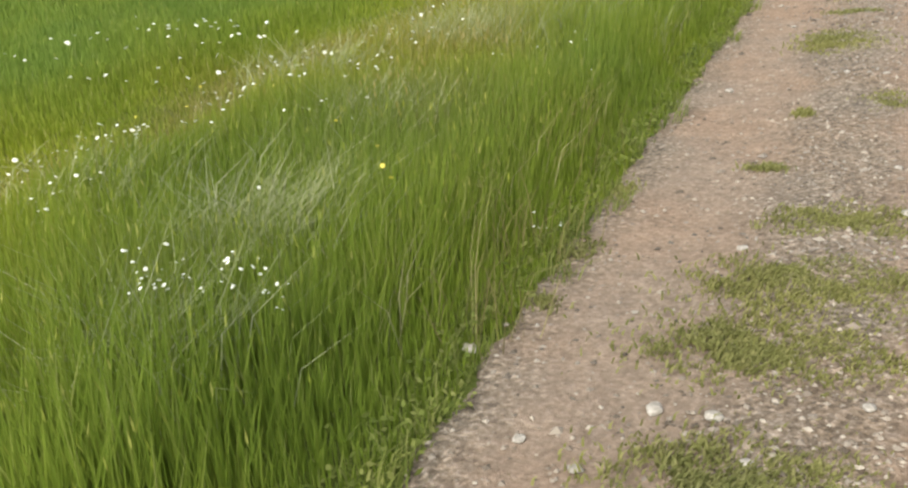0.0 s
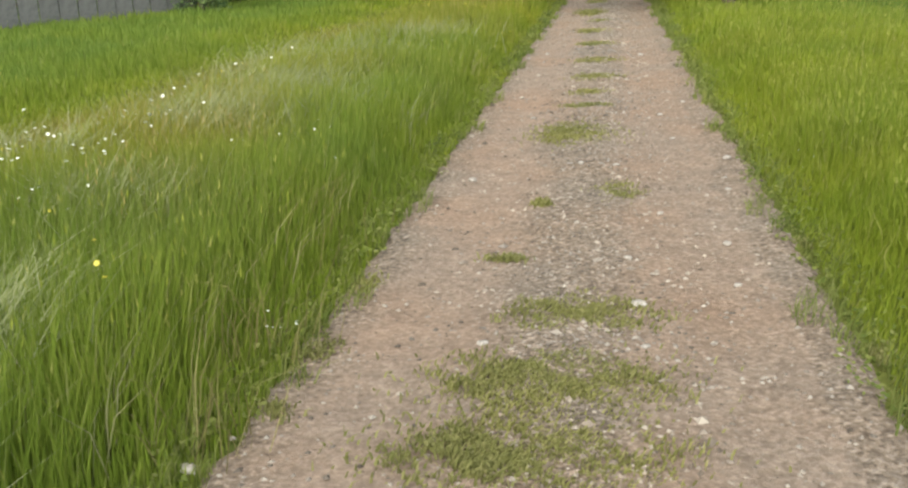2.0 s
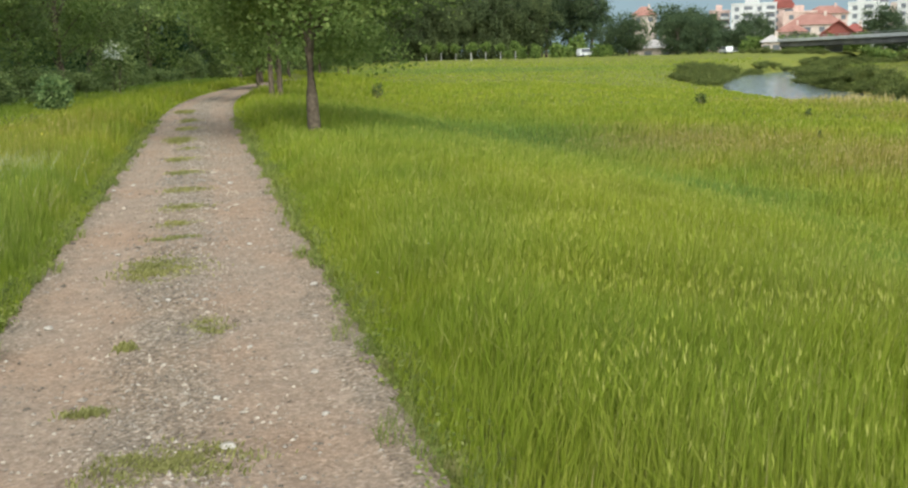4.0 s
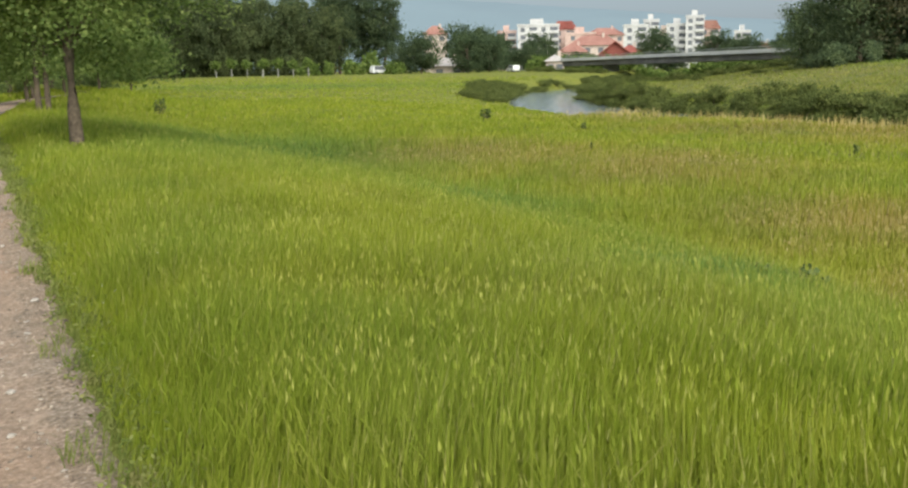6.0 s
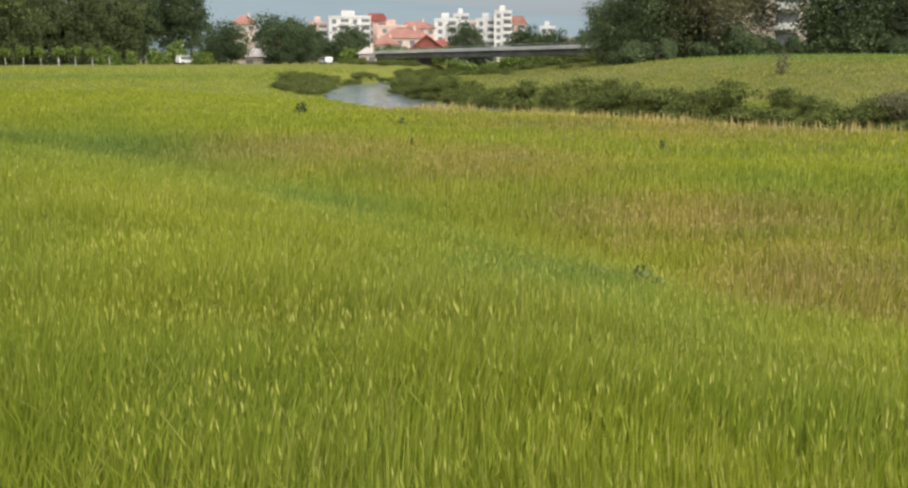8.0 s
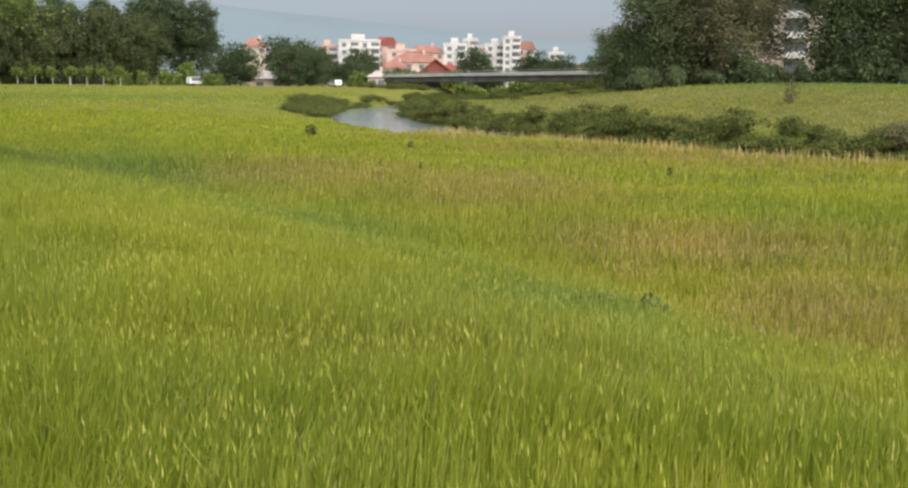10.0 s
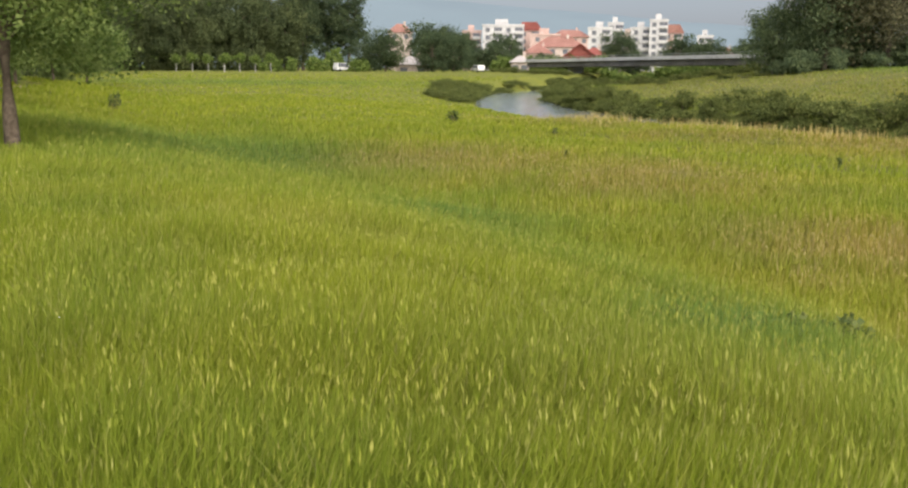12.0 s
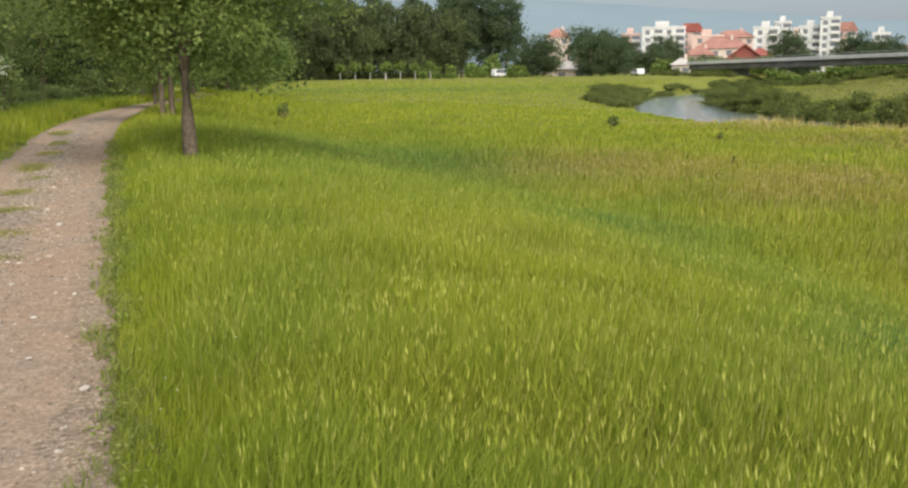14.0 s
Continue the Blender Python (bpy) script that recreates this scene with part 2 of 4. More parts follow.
# dark hill colour, then the blue glow that stands in for haze
M_HILL = distance_material("far_hill_haze_glow", (0.035, 0.05, 0.05), (0.195, 0.238, 0.270))


# ---- mesh helpers ----
def np_mesh(name, verts, faces, material, floats=None, smooth=False):
    verts, faces = np.asarray(verts, np.float32), np.asarray(faces, np.int32)
    me = bpy.data.meshes.new(name)
    me.vertices.add(len(verts))
    me.vertices.foreach_set("co", verts.ravel())
    n, k = faces.shape
    me.loops.add(n * k)
    me.loops.foreach_set("vertex_index", faces.ravel())
    me.polygons.add(n)
    me.polygons.foreach_set("loop_start", np.arange(0, n * k, k, dtype=np.int32))
    for key, v in (floats or {}).items():
        me.attributes.new(key, "FLOAT", "POINT").data.foreach_set("value", np.asarray(v, np.float32))
    me.polygons.foreach_set("use_smooth", np.full(n, smooth))
    me.update(calc_edges=True)
    me.materials.append(material)
    return me


def part(name, bm, material, parent, label=""):
    """Links a bmesh (or a ready mesh) as one mesh object under a thing or a part."""
    if isinstance(bm, bpy.types.Mesh):
        me = bm
    else:
        me = bpy.data.meshes.new(name)
        bm.to_mesh(me)
        bm.free()
        me.materials.append(material)
    ob = new(name, me)
    ob.parent = parent
    return tagged(ob, label)


def box(bm, x0, y0, z0, x1, y1, z1, bevel=0.0):
    made = bmesh.ops.create_cube(bm, size=1)["verts"]
    for v in made:
        v.co = Vector(((x0 + x1) / 2 + v.co.x * (x1 - x0), (y0 + y1) / 2 + v.co.y * (y1 - y0), (z0 + z1) / 2 + v.co.z * (z1 - z0)))
    if bevel:
        edges = {e for v in made for e in v.link_edges}
        bmesh.ops.bevel(bm, geom=list(edges), offset=bevel, segments=2, affect="EDGES")
    return bm


def cuboid(*sizes, bevel=0.0):
    return box(bmesh.new(), *sizes, bevel=bevel)


def prism(points, y0, y1):
    """A solid whose outline (x, z) runs from y0 to y1."""
    bm = bmesh.new()
    a_side = [bm.verts.new((x, y0, z)) for x, z in points]
    b_side = [bm.verts.new((x, y1, z)) for x, z in points]
    bm.faces.new(a_side[::-1]), bm.faces.new(b_side)
    for i in range(len(points)):
        j = (i + 1) % len(points)
        bm.faces.new((a_side[i], a_side[j], b_side[j], b_side[i]))
    bmesh.ops.recalc_face_normals(bm, faces=bm.faces)
    return bm


def tube(points, radii, sides=7):
    """Vertices and quads of a tapered tube along points."""
    vs, fs = [], []
    for i, (p, r) in enumerate(zip(points, radii)):
        d = (Vector(points[min(i + 1, len(points) - 1)]) - Vector(points[max(i - 1, 0)])).normalized()
        q = d.to_track_quat("Z", "Y")
        for k in range(sides):
            an = 2 * math.pi * k / sides
            vs.append(Vector(p) + q @ Vector((math.cos(an) * r, math.sin(an) * r, 0)))
    for i in range(len(points) - 1):
        for k in range(sides):
            j = (k + 1) % sides
            fs.append((i * sides + k, i * sides + j, (i + 1) * sides + j, (i + 1) * sides + k))
    return vs, fs


def joined(pieces):
    vs, fs = [], []
    for v, f in pieces:
        o = len(vs)
        vs += v
        fs += [tuple(i + o for i in q) for q in f]
    return np.array([tuple(v) for v in vs]), np.array(fs)


rng = np.random.default_rng(7)


def smooth_between(a0, a1, v):
    u = np.clip((v - a0) / (a1 - a0), 0, 1)
    return u * u * (3 - 2 * u)


# ---- the lie of the land ----
RIVER = np.array([(62, -60), (50, -5), (46.5, 14), (44.6, 28), (44.2, 42), (45.8, 52), (48.3, 62), (51.0, 74), (56.0, 88), (63.5, 102), (73.5, 118), (86, 134), (104, 150), (140, 178), (210, 250), (420, 470)], float)


def river_side(x, y):
    """Distance from the river's middle line, and its sign: positive on the far bank."""
    best = np.full(x.shape, 1e9)
    sign = np.ones(x.shape)
    for (ax, ay), (bx, by) in zip(RIVER[:-1], RIVER[1:]):
        dx, dy = bx - ax, by - ay
        u = np.clip(((x - ax) * dx + (y - ay) * dy) / (dx * dx + dy * dy), 0, 1)
        d = np.hypot(x - ax - u * dx, y - ay - u * dy)
        s = np.where(dx * (y - ay) - dy * (x - ax) < 0, 1.0, -1.0)
        sign = np.where(d < best, s, sign)
        best = np.minimum(best, d)
    return best, sign


def middle(y):
    """The path's middle line: straight, then bending away to the right."""
    return -0.12 + 0.0026 * np.clip(y - 30, 0, 60) ** 2


def waves(x, y, scale, seed=0.0):
    return (np.sin(x * scale + seed) * np.cos(y * scale * 1.3 + 1.7 * seed) + 0.5 * np.sin((x + y) * scale * 2.1 + seed * 3)) / 1.5


def land(x, y):
    x, y = np.asarray(x, float), np.asarray(y, float)
    s = x - middle(y)
    z = -1.2 * smooth_between(2.6, 10.5, s)
    z = z + 0.10 * waves(x, y, 0.32, 1.0) * smooth_between(4.5, 9, s) + 0.05 * waves(x, y, 0.5, 2.0) * smooth_between(2.4, 5, -s)
    z = z + 1.9 * smooth_between(90, 215, y) * smooth_between(6, 12, s)
    d, side = river_side(x, y)
    far = side > 0
    z = np.where(far, -1.3 + 3.3 * smooth_between(9, 44, d), z)
    bar = smooth_between(44, 60, y) * (1 - smooth_between(104, 124, y))
    z = np.where(far, z, z - 1.05 * bar * (1 - smooth_between(6, 27, d)))
    bed = 1 - smooth_between(np.where(far, 2.6, 4.2 - 1.4 * bar), np.where(far, 6.2, 9.5 - 3.6 * bar), d)
    return z * (1 - bed) + (-3.2) * bed


def spots(x, y, rows):
    v = np.zeros(np.shape(x))
    for cx, cy, rx, ry, turn, k in rows:
        t = radians(turn)
        u, w = (x - cx) * math.cos(t) + (y - cy) * math.sin(t), -(x - cx) * math.sin(t) + (y - cy) * math.cos(t)
        v = np.maximum(v, k * np.exp(-((u / rx) ** 2 + (w / ry) ** 2) * 1.2))
    return v


def dryness(x, y):
    s = x - middle(y)
    v = spots(x, y, [(14.5, 27.4, 5.2, 7.5, -27, 0.8), (16.8, 20.6, 4.4, 6.4, -39, 0.8), (14.3, 11.1, 3.8, 3.3, -52, 0.9), (10.8, 6.7, 1.8, 3.6, -57, 0.9), (34.9, 26.0, 10.7, 9, -53, 0.85), (30.3, 31.7, 6.7, 5.0, -43, 0.75),
                     (11.0, 10.0, 1.0, 2.0, -47, 0.45), (32, 44, 4.0, 10, -15, 0.6), (36, 60, 4, 10, -25, 0.4), (5, 6, 3.4, 9, 0, 0.14), (-4.9, 12, 0.8, 16, 0, 0.9), (-2.9, 21, 1.5, 12, 0, 0.5), (-4.6, 30, 0.8, 10, 0, 0.8), (-3.2, 7.5, 1.1, 2.0, 0, 0.75), (-2.5, 4.8, 0.6, 1.2, 20, 0.5), (-2.4, 2.4, 0.4, 0.7, 0, 0.5)])
    v = v * (1 + 0.25 * waves(x, y, 1.1, 8.0))
    d, side = river_side(x, y)
    bank = np.where(side > 0, 0.6 * smooth_between(8, 14, d) * (1 - smooth_between(30, 40, d)) + 0.1, 0)
    v = np.maximum(v, bank)
    return np.clip(v + 0.14 * waves(x, y, 0.9, 4.0), 0, 1)


def lushness(x, y):
    s = x - middle(y)
    v = spots(x, y, [(8.2, 29.5, 5.0, 14, -14, 0.85), (8.7, 15.1, 2.0, 3.2, -28, 0.75), (8.6, 11.7, 1.3, 3.4, -35, 0.5), (6.5, 6.6, 1.2, 2.4, -44, 0.85), (6.0, 4.9, 0.8, 2.2, -50, 0.45), (19.0, 13.2, 2.9, 2.3, -55, 0.35), (43.5, 139.5, 30, 12, -17, 0.6),
                     (-8, 14, 2.5, 9, 0, 0.5), (-2.2, 2.5, 1.6, 5, 0, 0.5), (-2, 9, 0.9, 7, 0, 0.45), (2.0, 3, 0.8, 7, 0, 0.2)])
    d, side = river_side(x, y)
    v = np.maximum(v, np.where(side > 0, 0.35 + 0.45 * smooth_between(32, 42, d), 0))
    v = np.maximum(v, 0.6 * smooth_between(4.8, 8.5, -s))
    return np.clip(v + 0.1 * waves(x, y, 1.3, 9.0), 0, 1)


def graded(stops):
    out = []
    for (p, st), (q, _) in zip(stops[:-1], stops[1:]):
        out += list(np.arange(p, q, st))
    return np.array(out + [stops[-1][0]])


gx = graded([(-3500, 500), (-500, 60), (-80, 8), (-16, 0.8), (-2, 0.4), (12, 1.2), (140, 8), (300, 40), (700, 300), (3700, 1)])
gy = graded([(-3000, 500), (-500, 60), (-60, 6), (-6, 0.8), (30, 1.2), (120, 3), (260, 20), (700, 300), (3700, 1)])
X, Y = np.meshgrid(gx, gy)
Z = land(X, Y)
i = np.arange(len(gy) - 1)[:, None] * len(gx) + np.arange(len(gx) - 1)[None, :]
quads = np.stack([i, i + 1, i + 1 + len(gx), i + len(gx)], -1).reshape(-1, 4)
ground = new("ground", np_mesh("ground", np.stack([X, Y, Z], -1).reshape(-1, 3), quads, M_GROUND, {"dry": dryness(X, Y).ravel(), "lush": lushness(X, Y).ravel()}, True))
tagged(ground, "green riverside meadow sloping down from the path", "meadow", kind="structure")

# the path
py = np.concatenate([np.arange(-25, 24, 0.12), np.arange(24, 90, 0.6)])
pu = np.linspace(0, 1, 37)
PY, PU = np.meshgrid(py, pu, indexing="ij")
wob = 0.03 * waves(PY * 0 + 3, PY, 2.3, 5.0) + 0.035 * waves(PY * 0 + 1, PY, 9.1, 8.0)
left_edge, right_edge = -1.14 + wob, 1.12 + 0.03 * waves(PY * 0 + 9, PY, 2.9, 2.0) + 0.03 * waves(PY * 0 + 4, PY, 11.0, 1.0)
PX = middle(PY) + left_edge + (right_edge - left_edge) * PU
crown = 0.020 * np.exp(-((PU - 0.52) / 0.14) ** 2) - 0.015 * np.exp(-((PU - 0.24) / 0.09) ** 2) - 0.015 * np.exp(-((PU - 0.8) / 0.09) ** 2)
PZ = land(PX, PY) + 0.022 + crown + 0.006 * waves(PX, PY, 9.0, 3.0) - 0.03 * (np.abs(PU - 0.5) > 0.49)
i = np.arange(len(py) - 1)[:, None] * len(pu) + np.arange(len(pu) - 1)[None, :]
quads = np.stack([i, i + 1, i + 1 + len(pu), i + len(pu)], -1).reshape(-1, 4)
path = new("path", np_mesh("path", np.stack([PX, PY, PZ], -1).reshape(-1, 3), quads, M_PATH, {"lat": PU.ravel()}, True))
tagged(path, "sandy gravel track with two worn wheel ruts", "path", kind="structure")

# the river
wd = []
for k, (px, py_) in enumerate(RIVER):
    t = Vector(RIVER[min(k + 1, len(RIVER) - 1)] - RIVER[max(k - 1, 0)]).normalized()
    wd += [(px - t.y * 7.5, py_ + t.x * 7.5, -2.4), (px + t.y * 7.5, py_ - t.x * 7.5, -2.4)]
wq = [(2 * k + 1, 2 * k + 3, 2 * k + 2, 2 * k) for k in range(len(RIVER) - 1)]
tagged(new("water", np_mesh("water", wd, wq, M_WATER)), "grey river water with fine ripples reflecting the sky", "river", kind="structure")


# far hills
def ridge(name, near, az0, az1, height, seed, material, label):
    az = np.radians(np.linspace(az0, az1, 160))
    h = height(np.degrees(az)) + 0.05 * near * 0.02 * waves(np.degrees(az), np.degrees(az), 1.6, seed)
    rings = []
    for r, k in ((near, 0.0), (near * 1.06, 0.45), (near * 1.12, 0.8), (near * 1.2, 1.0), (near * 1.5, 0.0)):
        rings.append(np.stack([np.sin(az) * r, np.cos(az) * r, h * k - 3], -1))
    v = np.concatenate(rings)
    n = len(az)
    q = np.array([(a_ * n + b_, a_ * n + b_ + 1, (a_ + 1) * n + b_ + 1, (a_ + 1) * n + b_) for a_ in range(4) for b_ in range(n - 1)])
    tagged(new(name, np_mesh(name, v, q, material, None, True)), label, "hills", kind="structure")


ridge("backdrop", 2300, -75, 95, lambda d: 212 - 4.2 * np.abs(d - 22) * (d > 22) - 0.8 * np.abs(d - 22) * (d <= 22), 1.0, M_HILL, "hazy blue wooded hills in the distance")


# ---- trees and bushes ----
def leaf_cards(centres, size, seed, droop=0.0, long=1.5):
    """Many small pointed leaves round the given places, each turned its own way."""
    r = np.random.default_rng(seed)
    n = len(centres)
    u = r.normal(size=(n, 3))
    u[:, 2] = u[:, 2] * 0.6 - droop
    u /= np.linalg.norm(u, axis=1, keepdims=True)
    w = r.normal(size=(n, 3))
    w -= u * np.sum(u * w, axis=1, keepdims=True)
    w /= np.linalg.norm(w, axis=1, keepdims=True)
    s = (size * r.uniform(0.6, 1.35, n))[:, None]
    v = np.stack([centres - u * s * long / 2, centres + w * s * 0.5, centres + u * s * long / 2, centres - w * s * 0.5], 1).reshape(-1, 3)
    return v, np.arange(4 * n).reshape(n, 4)


def clumps(r, n, rx, ry, rz, z0, shape):
    """Places for clumps of leaves: an uneven shell over a rough crown."""
    d = r.normal(size=(n, 3))
    d /= np.linalg.norm(d, axis=1, keepdims=True)
    rad = r.uniform(0.25, 1.0, n) ** 0.45 * (1 + 0.22 * np.sin(d[:, 0] * 5 + d[:, 2] * 4 + shape) + 0.14 * np.sin(d[:, 1] * 9 + shape * 2))
    return d * rad[:, None] * np.array([rx, ry, rz]) + np.array([0, 0, z0])


def tree(name, height, rx, rz, trunk_r, leaves, leaf_size, n_clumps, clump_r, material, seed, low=0.0, label="", category="tree", limbs=7, weep=0.0, cone=False, multi=1):
    """A tapered trunk with limbs under a crown of leaf clumps. Built at the origin, standing on z = 0."""
    r = np.random.default_rng(seed)
    root = new(name)
    zc = height - rz
    pieces = []
    for st in range(multi):
        ox, oy = (r.uniform(-0.3, 0.3, 2) * (multi > 1))
        top = height * (0.9 if cone else 0.72)
        pts = [Vector((ox + 0.04 * height * 0.3 * math.sin(k * 1.3 + seed) * k / 6, oy + 0.03 * height * 0.3 * math.cos(k * 1.1 + seed) * k / 6, -0.25 + (top + 0.25) * k / 6)) for k in range(7)]
        rad = [trunk_r * (1.12 if k == 0 else 1.0 - 0.11 * k) for k in range(7)]
        pieces.append(tube(pts, rad, 9))
    cl = clumps(r, n_clumps, rx, rx, rz, zc, seed)
    if cone:
        u = r.uniform(0, 1, n_clumps) ** 1.4
        an = r.uniform(0, 6.283, n_clumps)
        rr = rx * (1 - u) * r.uniform(0.55, 1.05, n_clumps)
        cl = np.stack([np.cos(an) * rr, np.sin(an) * rr, low + u * (height - low)], -1)
    cl = cl[cl[:, 2] > low]
    order = r.permutation(len(cl))[:limbs * 3]
    for k, j in enumerate(order):
        end = Vector(cl[j])
        start = Vector((pts[3].x, pts[3].y, min(max(low + 0.35, 0.55 * end.z), top * 0.9)))
        mid = start.lerp(end, 0.5) + Vector((0, 0, 0.08 * (end - start).length))
        t0 = trunk_r * (0.34 if k < limbs else 0.2)
        pieces.append(tube([start, mid, end], [t0, t0 * 0.6, t0 * 0.2], 5))
    v, f = joined(pieces)
    part("trunk", np_mesh("trunk", v, f, M_BARK, None, True), None, root)
    per = max(1, leaves // len(cl))
    c = np.repeat(cl, per, 0)
    off = r.normal(size=c.shape) * clump_r * np.array([1, 1, 0.7])
    if weep:
        drop = r.uniform(0, 1, len(c))
        strand = np.repeat(cl + r.normal(size=cl.shape) * 0.1, per, 0)
        lane = r.integers(0, 9, len(c))
        off = np.stack([np.cos(lane * 2.4 + c[:, 0] * 7) * clump_r * 0.8, np.sin(lane * 1.7 + c[:, 1] * 7) * clump_r * 0.8, -drop * weep * (0.5 + 0.5 * np.abs(np.sin(lane * 3.1 + c[:, 0] * 5)))], -1)
        off[:, :2] += r.normal(size=(len(c), 2)) * clump_r * 0.12
        c = strand
    c = c + off
    c = c[c[:, 2] > max(0.05, low - 0.5)] if not weep else c[c[:, 2] > low]
    v, f = leaf_cards(c, leaf_size, seed + 50, 0.8 if weep else 0.15, 2.2 if weep else 1.5)
    part("crown", np_mesh("crown", v, f, material), None, root)
    return tagged(root, label, category)


def bush(name, rx, h, leaves, leaf_size, material, seed, label, category="bush"):
    """Many thin stems from the ground under a low, uneven mass of leaves."""
    r = np.random.default_rng(seed)
    root = new(name)
    n = 34
    cl = clumps(r, n, rx, rx * 0.85, h * 0.55, h * 0.5, seed)
    cl[:, 2] = np.clip(cl[:, 2], 0.08 * h, None)
    pieces = []
    for j in range(12):
        end = Vector(cl[j])
        start = Vector((end.x * 0.25, end.y * 0.25, -0.15))
        pieces.append(tube([start, start.lerp(end, 0.5) + Vector((0, 0, 0.1)), end], [0.03, 0.02, 0.008], 4))
    v, f = joined(pieces)
    part("woody_base", np_mesh("woody_base", v, f, M_BARK), None, root)
    c = np.repeat(cl, leaves // n, 0)
    c = c + r.normal(size=c.shape) * np.array([rx * 0.2, rx * 0.2, h * 0.11])
    c = c[c[:, 2] > 0.02]
    v, f = leaf_cards(c, leaf_size, seed + 9, 0.0)
    part("foliage", np_mesh("foliage", v, f, material), None, root)
    return tagged(root, label, category)


def stand(x, y, turn=0, scale=1.0, tall=1.0, sink=0.0):
    z = float(land(np.array([x]), np.array([y]))[0]) - sink
    return pose(x, y, z, 0, 0, turn) @ Matrix.Diagonal((scale, scale, scale * tall, 1))


def put(ob, x, y, turn=0, scale=1.0, tall=1.0, sink=0.0):
    ob.matrix_basis = stand(x, y, turn, scale, tall, sink)
    return ob


def polar(az, d):
    return d * math.sin(radians(az)), d * math.cos(radians(az))


# the young trees along the path's edge
row = "trees along the path"
first = put(tree("tree", 8.8, 4.1, 3.6, 0.15, 120000, 0.064, 330, 0.38, M_LEAF, 3, 1.75, "young broadleaf tree with a straight brown trunk beside the path", limbs=9), 2.5, 22.3, 20)
tagged(first, group=row)
second = put(tree("tree", 8.6, 3.0, 3.4, 0.13, 40000, 0.095, 170, 0.45, M_LEAF, 11, 1.6, "two-stemmed broadleaf tree in tall grass beside the path", multi=2), 2.95, 42, 70)
tagged(second, group=row)
third = put(tree("tree", 8.0, 3.2, 3.3, 0.14, 22000, 0.13, 140, 0.5, M_LEAF, 17, 1.5, "broadleaf tree with a low spreading crown beside the path"), 3.3, 60, 10)
tagged(third, group=row)
for x, y, t, s in ((4.4, 76, 40, 1.0), (7.6, 90, 200, 1.1), (12, 104, 120, 1.05), (17, 118, 15, 1.1)):
    copy_thing(third, stand(x, y, t, s))

# the wood on the landward side
willow = put(tree("willow_tree", 9.5, 3.4, 3.6, 0.3, 34000, 0.06, 150, 0.4, M_WILLOW, 23, 1.15, "weeping willow with hanging grey-green strands over the fence", "tree", weep=5.0), -14.0, 26.6)
broad = put(tree("tree", 12.5, 3.4, 5.6, 0.24, 34000, 0.095, 190, 0.55, M_WOOD, 31, 0.6, "dark leafy tree at the edge of the wood"), -14.5, 33.5)
broad_two = put(tree("tree", 14, 3.9, 6.4, 0.28, 34000, 0.10, 190, 0.6, M_LEAF, 37, 0.6, "mid-green leafy tree at the edge of the wood"), -11.5, 41)
wood = "trees of the wood"
for k, (x, y, s) in enumerate(((-18, 29, 1.1), (-17, 38, 1.15), (-13.5, 46, 1.0), (-10.5, 50, 0.95), (-11, 58, 1.1), (-15, 52, 1.2), (-8.5, 66, 0.95), (-7, 78, 1.0), (-20, 36, 1.25), (-4.5, 92, 1.1), (-9, 88, 1.25), (-1, 104, 1.1), (4, 112, 1.15), (9, 124, 1.2), (-24, 33, 1.3), (-22, 44, 1.35), (-12, 72, 1.2), (-16, 70, 1.4), (-12.5, 53, 1.0), (-27, 41, 1.4), (-19, 50, 1.4), (-20, 62, 1.4), (-16, 68, 1.4), (-16.5, 31, 0.9))):
    tagged(copy_thing(broad if k % 3 else broad_two, stand(x, y, 47 * k, s, 1.0 + 0.12 * math.sin(k * 2.1))), group=wood)
spruce = put(tree("spruce_tree", 17, 3.0, 8, 0.22, 9000, 0.34, 190, 0.42, M_NEEDLE, 41, 0.8, "tall dark spruce standing in the wood", limbs=4, cone=True), -9.5, 97)
for k, (x, y, s) in enumerate(((-12.5, 101, 1.0), (-6.8, 104, 0.95), (-3.6, 98, 0.85), (-16, 104, 1.1), (1, 118, 1.0), (-9.6, 112, 1.15))):
    tagged(copy_thing(spruce, stand(x, y, 60 * k, s)), group="spruces in the wood")

round_bush = put(bush("bush", 1.35, 2.1, 8000, 0.06, M_LEAF_FRESH, 51, "rounded light green shrub at the wood's edge"), -11.5, 30)
pale_bush = put(bush("bush", 0.8, 0.95, 3600, 0.05, M_LEAF_GREY, 53, "low pale-leaved shrub in front of the fence"), -10.7, 25.2)
leafy_bush = put(bush("bush", 1.4, 1.7, 5200, 0.088, M_WOOD, 57, "dark undergrowth shrub at the wood's edge"), -11.4, 34.5)
small_bush = put(bush("bush", 0.65, 1.2, 1800, 0.10, M_LEAF_GREY, 59, "small upright shrub standing alone in the grass"), -5.7, 41)
hedge = "undergrowth along the wood"
